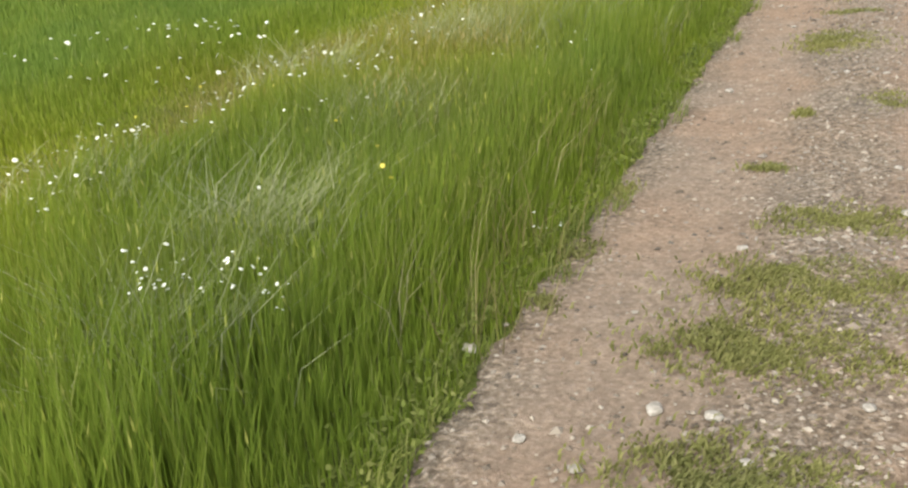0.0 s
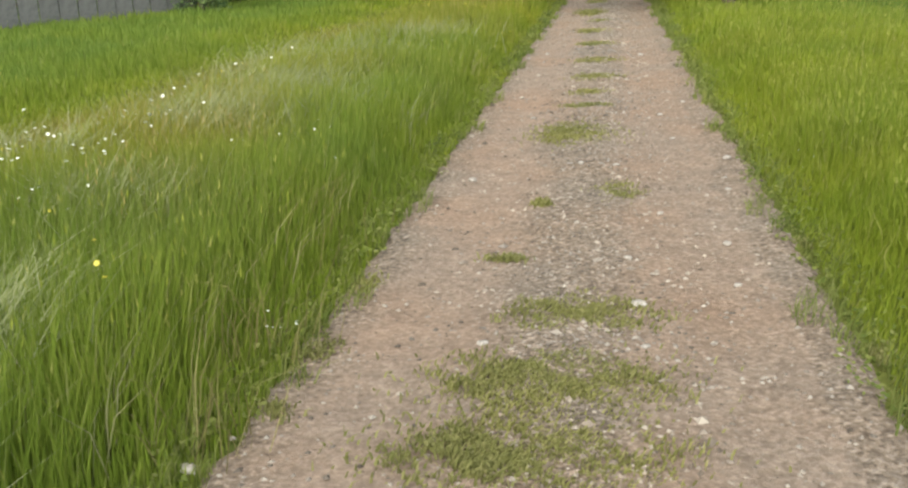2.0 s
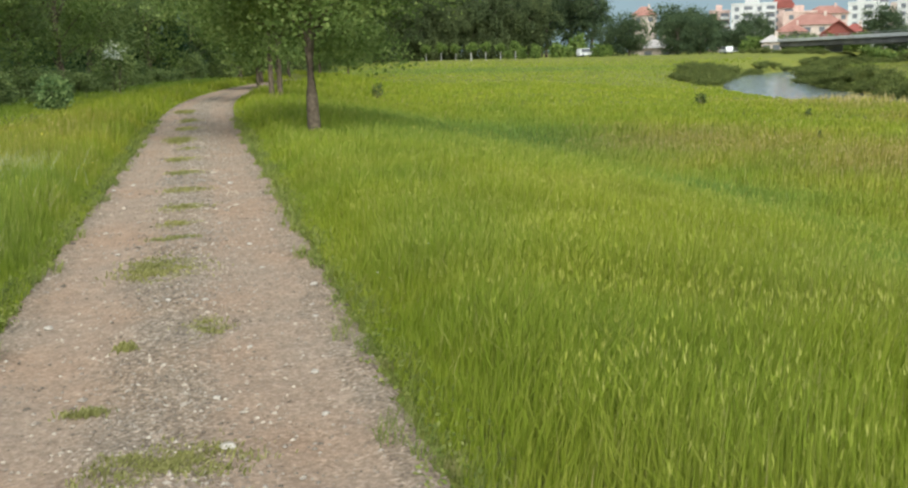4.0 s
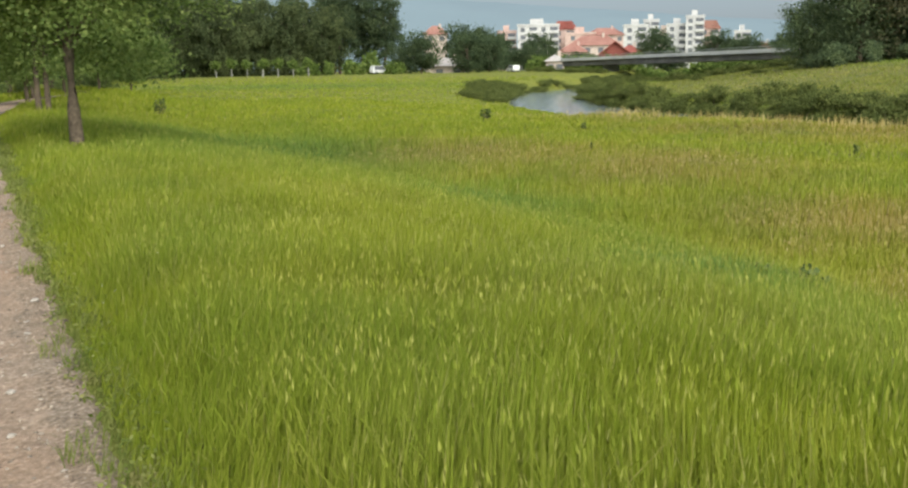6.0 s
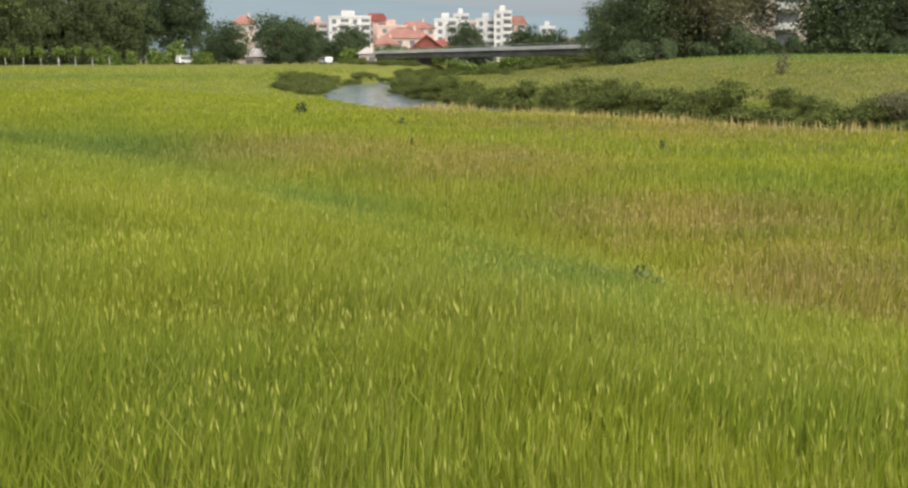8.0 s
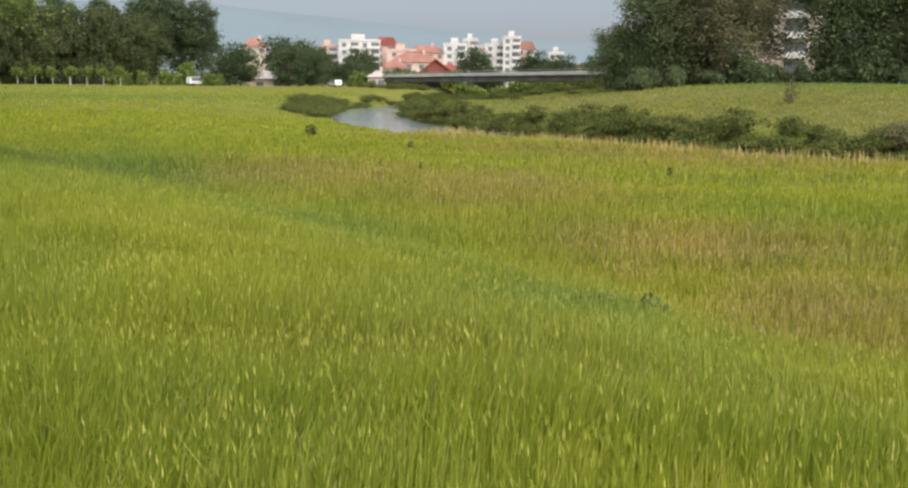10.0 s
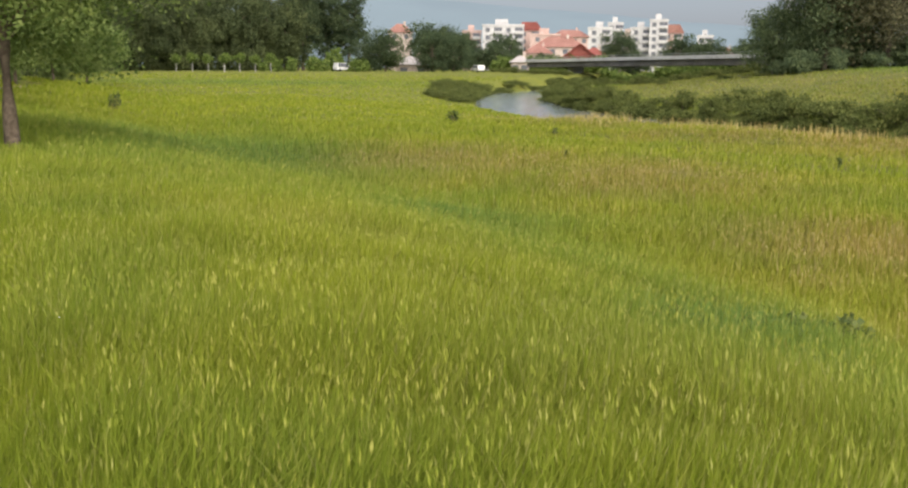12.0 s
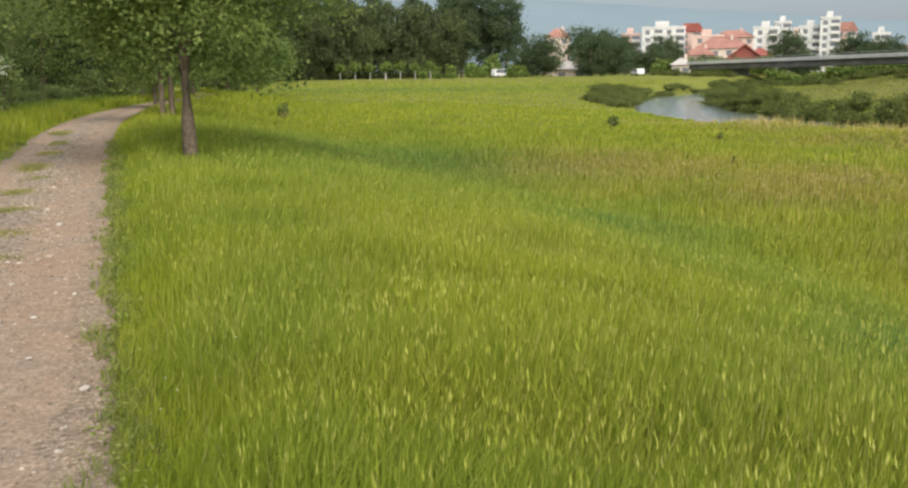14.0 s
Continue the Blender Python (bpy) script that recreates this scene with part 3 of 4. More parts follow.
for k, (x, y, s) in enumerate(((-10.6, 36.5, 0.9), (-9.7, 38.5, 1.0), (-8.8, 41, 0.9), (-8.3, 44, 1.0), (-8.9, 48, 1.1), (-7.6, 52, 1.0), (-7.4, 57, 1.0), (-6.6, 62, 1.0), (-6.0, 68, 1.0), (-5, 74, 1.0), (-4.2, 81, 1.1), (-2.6, 88, 1.1), (-0.4, 96, 1.2), (-13.2, 28.6, 1.0), (2.6, 104, 1.2), (6, 112, 1.3), (-14.6, 24.6, 0.9), (10, 120, 1.2), (15, 128, 1.3), (-6.3, 45, 0.6), (-16, 36, 1.9), (-17.5, 40, 2.0), (-19, 34, 2.0), (-15, 43, 1.9), (-20, 38, 2.3), (-16.8, 31.5, 1.6))):
    tagged(copy_thing(leafy_bush, stand(x - 0.5, y + 0.8 * math.sin(k * 5.1), 77 * k, s * (0.85 + 0.3 * math.sin(k * 2.9)), 1.0 + 0.45 * math.sin(k * 3.3))), group=hedge)

# the tall belt across the meadow
poplar = put(tree("poplar_tree", 21, 4.3, 9.6, 0.4, 15000, 0.30, 150, 0.8, M_POPLAR, 61, 1.2, "tall dense poplar beyond the meadow"), *polar(22.2, 262))
grey_tree = put(tree("willow_tree", 18, 5.6, 9.0, 0.4, 20000, 0.26, 150, 0.9, M_BELT, 67, 0.1, "large dull-green willow beyond the meadow", weep=3.5), *polar(16.5, 240))
belt = "tree belt beyond the meadow"
for k, (az, d, s, kind) in enumerate(((20.9, 268, 1.05, 0), (19.6, 262, 1.12, 0), (18.6, 246, 1.0, 1), (17.6, 244, 1.05, 1), (15.4, 240, 1.05, 1), (14.3, 236, 1.0, 1), (13.2, 232, 1.0, 1), (12.2, 226, 1.0, 1), (11.1, 222, 1.05, 1), (10, 216, 1.0, 1), (8.9, 208, 1.0, 1), (7.7, 200, 1.05, 1), (19.3, 285, 1.15, 0), (16.9, 290, 1.1, 0), (14.6, 280, 1.1, 0), (12.5, 270, 1.1, 0), (10.2, 260, 1.1, 0), (6.4, 190, 1.0, 1), (5.0, 178, 1.0, 1))):
    tagged(copy_thing(grey_tree if kind else poplar, stand(*polar(az, d), 53 * k, s)), group=belt)
round_tree = put(tree("tree", 9.5, 4.2, 4.5, 0.28, 9000, 0.26, 110, 0.7, M_POPLAR, 71, 0.4, "round dark tree at the far edge of the meadow"), *polar(24.3, 236))
town_trees = "trees before the town"
for k, (az, d, s, t) in enumerate(((26.6, 385, 1.95, 0.95), (27.7, 390, 1.9, 0.92), (28.5, 392, 1.6, 0.95), (27.0, 238, 0.98, 1.0), (28.2, 242, 0.92, 1.0), (23.4, 244, 0.95, 0.9), (27.2, 330, 1.35, 1.0), (28.2, 335, 1.3, 0.95), (30.6, 300, 1.05, 0.8), (31.2, 310, 1.25, 0.95), (29.6, 300, 0.9, 0.8), (34.1, 280, 0.5, 1.0), (37.6, 300, 1.3, 0.95), (38.4, 310, 1.0, 0.8), (40.9, 310, 1.3, 1.05), (42.4, 300, 1.25, 0.95), (41.6, 330, 1.0, 1.0), (43.3, 300, 1.0, 0.9), (33.2, 300, 0.6, 1.0), (44.6, 320, 1.1, 1.0), (46, 330, 1.2, 1.0))):
    tagged(copy_thing(round_tree, stand(*polar(az, d), 31 * k, s, t, 0.3)), group=town_trees)
far_bush = put(bush("bush", 1.9, 3.0, 700, 0.42, M_LEAF_FRESH, 73, "light green shrub at the far edge of the meadow"), *polar(20.2, 226))
for k, (az, d, s) in enumerate(((20.7, 228, 0.8), (19.0, 222, 0.7), (22.6, 226, 0.9), (18.2, 218, 0.7), (23.1, 232, 0.8), (21.4, 232, 1.2), (17.4, 216, 0.6))):
    tagged(copy_thing(far_bush, stand(*polar(az, d), 40 * k, s, 1.0 + 0.3 * (k % 2))), group="shrubs at the meadow's far edge")
sapling = put(tree("sapling", 3.6, 0.8, 0.9, 0.09, 500, 0.26, 20, 0.25, M_LEAF_FRESH, 79, 1.8, "young planted tree with a pale guarded trunk", "tree", 3), *polar(15.3, 205))
gv, gf = joined([tube([(0, 0, 0), (0, 0, 1.8)], [0.10, 0.09], 7)])
part("trunk_guard", np_mesh("trunk_guard", gv, gf, M_GUARD), None, sapling, "pale trunk guard")
for k in range(7):
    tagged(copy_thing(sapling, stand(*polar(14.4 + (0.86 * (k + 1) if k < 4 else -0.86 * (k - 4)), 205 + k), 50 * k, 0.95 + 0.1 * (k % 2))), group="row of saplings")

# the wood on the far bank
bank_tree = put(tree("tree", 12, 4.2, 5.6, 0.3, 20000, 0.20, 150, 0.8, M_LEAF_DARK, 83, 0.2, "bright leafy tree on the far bank"), *polar(45.9, 130), 0, 0.74)
brown_tree = put(tree("tree", 17, 4.6, 7.6, 0.34, 20000, 0.20, 160, 0.95, M_LEAF_BROWN, 89, 0.2, "tall olive-brown tree on the far bank"), *polar(50.3, 128))
dark_bank = put(tree("tree", 17.5, 5.0, 8.2, 0.36, 20000, 0.21, 160, 1.0, M_LEAF_DARK, 97, 0.2, "tall dark tree on the far bank"), *polar(48.7, 132))
bank = "wood on the far bank"
for k, (az, d, s, kind) in enumerate(((47.3, 128, 0.72, 0), (48.5, 127, 0.95, 2), (50.0, 140, 1.05, 2), (51.6, 126, 1.0, 1), (52.9, 132, 1.05, 1), (57.3, 127, 1.0, 2), (58.6, 126, 1.05, 2), (60.2, 126, 1.0, 2), (61.9, 126, 1.0, 1), (63.5, 125, 1.0, 2), (65.5, 125, 1.0, 1), (68, 125, 1.0, 2), (70.5, 124, 1.0, 1))):
    tagged(copy_thing((bank_tree, brown_tree, dark_bank)[kind], stand(*polar(az, d), 67 * k, s)), group=bank)
under = put(bush("bush", 2.0, 2.4, 3200, 0.19, M_LEAF_DARK, 101, "dark shrub under the trees of the far bank"), *polar(47.4, 124))
for k in range(44):
    tagged(copy_thing(under, stand(*polar(46.2 + 0.6 * k, 127 + 4 * math.sin(k * 2.2)), 71 * k, (0.6 + 0.55 * abs(math.sin(k * 1.9))) * (0.6 if 13 < k < 18 else 1.0), 1.1 + 0.35 * math.sin(k * 2.9))), group="shrubs on the far bank")

# the river's bushes
river_bush = put(bush("bush", 1.6, 1.35, 3600, 0.10, M_LEAF_OLIVE, 103, "leafy willow shrub on the river bank"), 52.2, 66)
reed_bush = put(bush("bush", 1.5, 1.05, 3200, 0.10, M_LEAF_OLIVE, 107, "dark shrub on the river bank"), 52, 60)
olive_bush = put(bush("bush", 1.6, 1.6, 3400, 0.09, M_LEAF_BROWN, 109, "brownish shrub on the river bank"), 52, 18)
lengths = np.concatenate([[0], np.cumsum(np.hypot(*np.diff(RIVER, axis=0).T))])


def along(s, off):
    """A place at length s along the river, off metres to the far bank's side."""
    x, y = np.interp(s, lengths, RIVER[:, 0]), np.interp(s, lengths, RIVER[:, 1])
    x2, y2 = np.interp(s + 1, lengths, RIVER[:, 0]), np.interp(s + 1, lengths, RIVER[:, 1])
    d = math.hypot(x2 - x, y2 - y)
    return x + (y2 - y) / d * off, y - (x2 - x) / d * off


s_at, k = 62.0, 0
while s_at < 300:
    step = 1.9 if s_at < 160 else 3.4
    off = 5.0 + 0.9 * math.sin(k * 2.3)
    kind = (river_bush, reed_bush, river_bush)[k % 3] if s_at > 92 else (olive_bush, reed_bush)[k % 2]
    tagged(copy_thing(kind, stand(*along(s_at, off), 83 * k, (0.55 + 0.5 * abs(math.sin(k * 1.3))) * (1.0 if s_at < 112 else 0.85), 0.65 + 0.6 * abs(math.sin(k * 0.7)))), group="shrubs on the far river bank")
    if k % 3 == 0 and s_at < 120:
        tagged(copy_thing(kind, stand(*along(s_at + 0.7, off + 2.6), 41 * k, 0.55 + 0.4 * abs(math.sin(k * 0.9)), 0.8 + 0.5 * abs(math.sin(k * 1.7)))), group="shrubs on the far river bank")
    s_at, k = s_at + step, k + 1
for k in range(10):
    tagged(copy_thing((river_bush, reed_bush)[k % 2], stand(*along(168 + 2.6 * k, -9.4 - 1.2 * math.sin(k * 2.2)), 83 * k, 0.7 + 0.3 * abs(math.sin(k * 1.3)), 0.75)), group="shrubs on the near river bank")
s_at = 159.0
while s_at < 300:
    tagged(copy_thing((river_bush, reed_bush)[k % 2], stand(*along(s_at, -6.6 - 0.9 * math.sin(k)), 83 * k, 0.75 + 0.25 * abs(math.sin(k * 1.3)), 0.8)), group="shrubs on the near river bank")
    s_at, k = s_at + (2.2 if s_at < 200 else 4.0), k + 1
for k, (s_, o) in enumerate(((190, 20), (205, 26), (214, 19), (225, 32), (236, 24), (250, 30), (180, 27), (262, 22))):
    tagged(copy_thing(reed_bush, stand(*along(s_, o), 55 * k, 0.7, 0.6)), group="low shrubs in the far field")


for k in range(26):
    tagged(copy_thing((river_bush, reed_bush)[k % 2], stand(*polar(30.5 + 0.6 * k, 238 - 3.6 * k + 6 * math.sin(k * 2.7)), 47 * k, 0.6 + 0.5 * abs(math.sin(k)), 0.95)), group="shrubs below the bridge")


for k in range(34):
    tagged(copy_thing(far_bush, stand(*polar(30.6 + 0.45 * k, 275 - 2.2 * k + 4 * math.sin(k * 1.7)), 47 * k, 0.9 + 0.35 * abs(math.sin(k * 1.1)))), group="shrubs behind the bridge")


# ---- fence ----
def panel_fence(x0, y0, x1, y1):
    """Upright weathered panels between posts."""
    root = new("fence")
    n = 15
    d = Vector((x1 - x0, y1 - y0, 0))
    an = math.degrees(math.atan2(d.y, d.x))
    w = d.length / n
    panel = cuboid(0.015, -0.02, 0.03, w - 0.015, 0.02, 1.25, bevel=0.008)
    me = bpy.data.meshes.new("panel")
    panel.to_mesh(me)
    panel.free()
    me.materials.append(M_FENCE)
    post = bpy.data.meshes.new("post")
    pb = cuboid(-0.05, -0.06, -0.3, 0.05, 0.06, 1.35, bevel=0.012)
    pb.to_mesh(post)
    pb.free()
    post.materials.append(M_FENCEPOST)
    for k in range(n):
        o = part("panel", me, None, root)
        o.matrix_basis = pose(k * w, 0, 0.03 * math.sin(k * 2.7), 0, 0, 0) @ pose(0, 0, 0, 1.2 * math.sin(k * 4.1), 0.6 * math.sin(k * 1.9))
        if k % 3 == 0:
            o = part("post", post, None, root)
            o.matrix_basis = pose(k * w, 0.08, 0)
    part("rail", cuboid(0, 0.02, 0.9, d.length, 0.055, 0.98, bevel=0.006), M_FENCEPOST, root)
    root.matrix_basis = pose(x0, y0, 0, 0, 0, an)
    return tagged(root, "weathered grey panel fence under a willow", "fence")


panel_fence(-14.6, 19.5, -10.9, 26.4)


# ---- the town ----
def shared_pane(w, h):
    bm = cuboid(-w / 2, -0.06, -h / 2, w / 2, 0.10, h / 2)
    me = bpy.data.meshes.new("window")
    bm.to_mesh(me)
    bm.free()
    me.materials.append(M_PANE)
    return me


def shared_balcony(w):
    bm = box(box(bmesh.new(), -w / 2, -1.2, 0, w / 2, 0, 0.18), -w / 2, -1.2, 0.18, w / 2, -1.08, 1.05)
    me = bpy.data.meshes.new("balcony")
    bm.to_mesh(me)
    bm.free()
    me.materials.append(M_WHITEWALL)
    return me


PANE, WIDE, BALCONY = shared_pane(1.7, 1.7), shared_pane(3.2, 2.1), shared_balcony(3.4)


def facing(az, d, z=None):
    x, y = polar(az, d)
    return pose(x, y, float(land(np.array([x]), np.array([y]))[0]) if z is None else z, 0, 0, -az)


def apartment(name, az, d, w, storeys, wall, label, depth=12, cap=True, roof=None, balconies=True, turn=0, z=None):
    """A block of flats that looks towards the river: storeys of windows, balconies, a parapet or a tiled roof."""
    root = new(name)
    h = 3.0 * storeys + 1.0
    part("wall", cuboid(-w / 2, 0, -4, w / 2, depth, h), wall, root)
    n = max(2, int(w / 4.2))
    for s in range(storeys):
        for k in range(n):
            x = -w / 2 + w * (k + 0.5) / n
            o = part("window", WIDE if (k % 2 and balconies) else PANE, None, root)
            o.matrix_basis = pose(x, 0, 2.4 + 3.0 * s)
            if k % 2 and balconies and s:
                o = part("balcony", BALCONY, None, root)
                o.matrix_basis = pose(x, 0, 0.95 + 3.0 * s)
    if roof:
        part("roof", prism([(-w / 2 - 0.6, h), (w / 2 + 0.6, h), (w / 2 - w * 0.18, h + 3.4), (-w / 2 + w * 0.18, h + 3.4)], -0.6, depth + 0.6), roof, root)
    else:
        part("parapet", box(box(bmesh.new(), -w / 2 - 0.2, -0.2, h, w / 2 + 0.2, depth + 0.2, h + 0.7), -w * 0.2, 3, h + 0.7, w * 0.12, 8, h + 2.9), wall, root)
    root.matrix_basis = facing(az, d, z) @ pose(0, 0, 0, 0, 0, turn)
    return tagged(root, label, "apartment building")


def house(name, az, d, w, h, roof_h, depth, wall, roof, label, turn=0, gable=False, z=None):
    """A house with a tiled pitched roof, windows and a chimney."""
    root = new(name)
    part("wall", cuboid(-w / 2, 0, -4, w / 2, depth, h), wall, root)
    n = max(2, int(w / 3.6))
    for k in range(n):
        o = part("window", PANE, None, root)
        o.matrix_basis = pose(-w / 2 + w * (k + 0.5) / n, 0, h - 1.6)
    if gable:
        part("gable", prism([(-w / 2, h), (w / 2, h), (0, h + roof_h - 0.2)], 0.05, depth), wall, root)
        for sg in (-1, 1):
            part("roof", prism([(0, h + roof_h), (0, h + roof_h - 0.35), (sg * (w / 2 + 0.9), h - 0.85), (sg * (w / 2 + 0.9), h - 0.5)], -0.9, depth + 0.6), roof, root)
    else:
        bm = bmesh.new()
        e_ = 0.7
        base = [bm.verts.new(p) for p in ((-w / 2 - e_, -e_, h), (w / 2 + e_, -e_, h), (w / 2 + e_, depth + e_, h), (-w / 2 - e_, depth + e_, h))]
        top = [bm.verts.new(p) for p in ((-w / 2 + depth * 0.35, depth / 2, h + roof_h), (w / 2 - depth * 0.35, depth / 2, h + roof_h))]
        bm.faces.new(base[::-1]), bm.faces.new((base[0], base[1], top[1], top[0])), bm.faces.new((base[1], base[2], top[1]))
        bm.faces.new((base[2], base[3], top[0], top[1])), bm.faces.new((base[3], base[0], top[0]))
        ro = part("roof", bm, roof, root)
        part("chimney", cuboid(w * 0.15, depth * 0.4, h + roof_h * 0.5, w * 0.15 + 0.8, depth * 0.4 + 0.8, h + roof_h + 0.9, bevel=0.03), wall, ro)
    root.matrix_basis = facing(az, d, z) @ pose(0, 0, 0, 0, 0, turn)
    return tagged(root, label, "house")


house("house", 25.1, 400, 9.5, 13.5, 3.6, 10, M_CREAM, M_ROOF, "tall house with a hipped red tile roof", z=2)
apartment("apartment_building", 29.2, 425, 8, 5, M_PINKWALL, "salmon block of flats beside a white one", z=0.8)
apartment("apartment_building", 31.0, 410, 17, 5, M_WHITEWALL, "long white block of flats with balconies", z=2.6)
apartment("apartment_building", 32.5, 418, 9.5, 5, M_PINKWALL, "salmon block of flats with a dark red roof", z=1.2, roof=M_ROOF_DARK)
apartment("apartment_building", 33.4, 400, 12, 4, M_PINKWALL, "low salmon block of flats behind the terrace", z=1.6, balconies=False)
house("terrace_house", 34.8, 400, 15, 12.0, 3.0, 12, M_PINKWALL, M_ROOF, "far salmon terrace under a long red roof", z=2)
house("terrace_house", 34.2, 340, 17, 6.8, 3.4, 12, M_CREAM, M_ROOF, "cream terrace with a broad red tile roof", z=2)
house("house", 33.0, 330, 9, 4.6, 2.6, 9, M_PINKWALL, M_ROOF, "low salmon house with a red tile roof", z=2)
house("chalet", 35.4, 275, 8.6, 4.0, 3.5, 8, M_ROOF_DARK, M_ROOF_DARK, "dark red timber chalet with a steep gable", gable=True, z=1)
house("house", 36.2, 330, 7, 4.6, 2.4, 8, M_CREAM, M_ROOF_DARK, "cream house with a dark roof by the bridge", z=1.5)
apartment("apartment_building", 36.5, 400, 9.5, 5, M_WHITEWALL, "white tower block of flats seen end on", z=1.2)
apartment("apartment_building", 37.35, 432, 6.5, 6, M_WHITEWALL, "slim white block of flats behind others", z=1.5)
apartment("apartment_building", 38.1, 440, 9, 4, M_CREAM, "low cream block of flats behind trees", z=3)
apartment("apartment_building", 38.8, 430, 9, 5, M_WHITEWALL, "white block of flats with stepped balconies", z=2.4)
apartment("apartment_building", 39.75, 426, 7.5, 6, M_WHITEWALL, "tall white block of flats with stacked balconies", z=2.4)
apartment("apartment_building", 40.55, 430, 8, 4, M_PINKWALL, "small salmon block of flats beside a tower", z=3.6, roof=M_ROOF)
apartment("apartment_building", 42.3, 430, 6.5, 4, M_WHITEWALL, "plain white block of flats behind trees", z=2)
house("house", 43.4, 380, 8, 5, 2.6, 8, M_WHITEWALL, M_ROOF, "white house with red roof behind the bridge", z=2)
house("house", 32.0, 262, 4.6, 2.4, 1.8, 6, M_CREAM, M_ROOF_GREY, "small white villa beside the bridge", z=0.8)
house("shed", 25.85, 244, 8.6, 2.0, 2.0, 9, M_CREAM, M_ROOF_GREY, "low house with a broad grey sheet roof", z=0.4)
apartment("apartment_building", 47.7, 190, 9, 5, M_WHITEWALL, "pale block of flats half hidden behind trees", z=2)
apartment("apartment_building", 55.4, 160, 13, 8, M_CREAM, "cream block of flats half hidden behind trees", z=2)


# ---- bridge ----
def bridge():
    root = new("bridge")
    p, q = Vector((*polar(32.3, 246), 0)), Vector((*polar(45.2, 176), 0))
    d = q - p
    length = d.length
    part("deck", cuboid(0, 0, 3.05, length, 9, 3.75, bevel=0.05), M_WHITEWALL, root, "pale concrete deck edge")
    part("girder", cuboid(0, 0.6, 1.9, length, 8.4, 3.05, bevel=0.05), M_DARKCON, root, "dark girder under the deck")
    post = bpy.data.meshes.new("rail_post")
    pb = cuboid(-0.04, 0.1, 3.75, 0.04, 0.18, 4.15, bevel=0.01)
    pb.to_mesh(post)
    pb.free()
    post.materials.append(M_RAIL)
    for k in range(40):
        part("rail_post", post, None, root).matrix_basis = pose(length * (k + 0.5) / 40, 0, 0)
    for z in (4.1,):
        part("handrail", cuboid(0, 0.1, z, length, 0.2, z + 0.09, bevel=0.01), M_RAIL, root)
    for k in (0.2, 0.92):
        part("pier", cuboid(length * k - 0.35, 2.5, -3.6, length * k + 0.35, 6.5, 1.95, bevel=0.1), M_CONCRETE, root)
    root.matrix_basis = pose(p.x, p.y, 0, 0, -0.35, math.degrees(math.atan2(d.y, d.x)))
    return tagged(root, "long low concrete road bridge over the river", "bridge")


bridge()


# ---- cars ----
def car(az, d, turn, tall, label):
    root = new("car")
    body = prism([(-2.2, 0.35), (2.2, 0.35), (2.25, 0.85), (1.2, 1.0), (0.7, tall), (-2.0, tall), (-2.25, 0.95)], -0.85, 0.85)
    bmesh.ops.bevel(body, geom=list(body.edges), offset=0.07, segments=2, affect="EDGES")
    shell = part("body", body, M_CARWHITE, root)
    for sg in (-1, 1):
        part("side_window", prism([(-1.85, 1.02), (0.95, 1.02), (0.62, tall - 0.1), (-1.8, tall - 0.1)], sg * 0.86 - 0.01, sg * 0.86 + 0.01), M_PANE, shell)
    for x in (-1.35, 1.35):
        for sg in (-1, 1):
            v, f = joined([tube([(x, sg * 0.68, 0.33), (x, sg * 0.70, 0.33), (x, sg * 0.87, 0.33), (x, sg * 0.88, 0.33)], [0.05, 0.33, 0.33, 0.16], 16)])
            part("wheel", np_mesh("wheel", v, f, M_TYRE), None, root)
    root.matrix_basis = facing(az, d) @ pose(0, 0, 0, 0, 0, turn)
    return tagged(root, label, "car")


car(21.9, 228, 30, 1.9, "white van parked at the far edge of the meadow")
car(29.6, 236, 112, 1.6, "pale car parked at the far edge of the meadow")


# ---- weeds in the meadow ----
weed = put(bush("weed", 0.3, 0.6, 300, 0.08, M_WEEDSTALK, 113, "dark dock weed standing in the meadow", "weed"), 25.9, 47.8)
for k, (x, y, s, t) in enumerate(((23.9, 44.2, 0.6, 0.8), (24.9, 36.6, 0.55, 1.5), (18.8, 26.9, 0.4, 1.5), (19.3, 38.9, 0.7, 0.8), (24.3, 21.0, 0.4, 2.0), (20.1, 49.6, 0.7, 0.6), (20.7, 48.2, 0.6, 0.6), (11.1, 8.2, 0.3, 1.0), (13.9, 9.0, 0.35, 1.0), (18.8, 29.6, 0.4, 0.9), (9.2, 6.9, 0.3, 1.1))):
    tagged(copy_thing(weed, stand(x, y, 61 * k, s * 0.72, t * 0.9)), group="weeds in the meadow")
shrub = put(bush("weed", 0.45, 1.0, 230, 0.10, M_WEEDSTALK, 119, "dark bushy weed standing alone in the meadow", "weed"), 10.9, 62.3)
dock = put(bush("dock_plant", 0.2, 0.36, 240, 0.06, M_WEEDSTALK, 121, "low dark dock plant in the damp hollow", "weed"), 5.95, 6.75, 0, 0.8)
for k in range(17):
    x, y = 6.05 + 0.115 * k + 0.12 * math.sin(k * 4.1), 6.85 + 0.02 * k + 0.3 * math.sin(k * 2.6)
    tagged(copy_thing(dock, stand(x, y, 71 * k, 0.75 + 0.4 * abs(math.sin(k * 1.7)), 1.0 + 0.25 * math.sin(k * 3.7))), group="dock plants in the hollow")
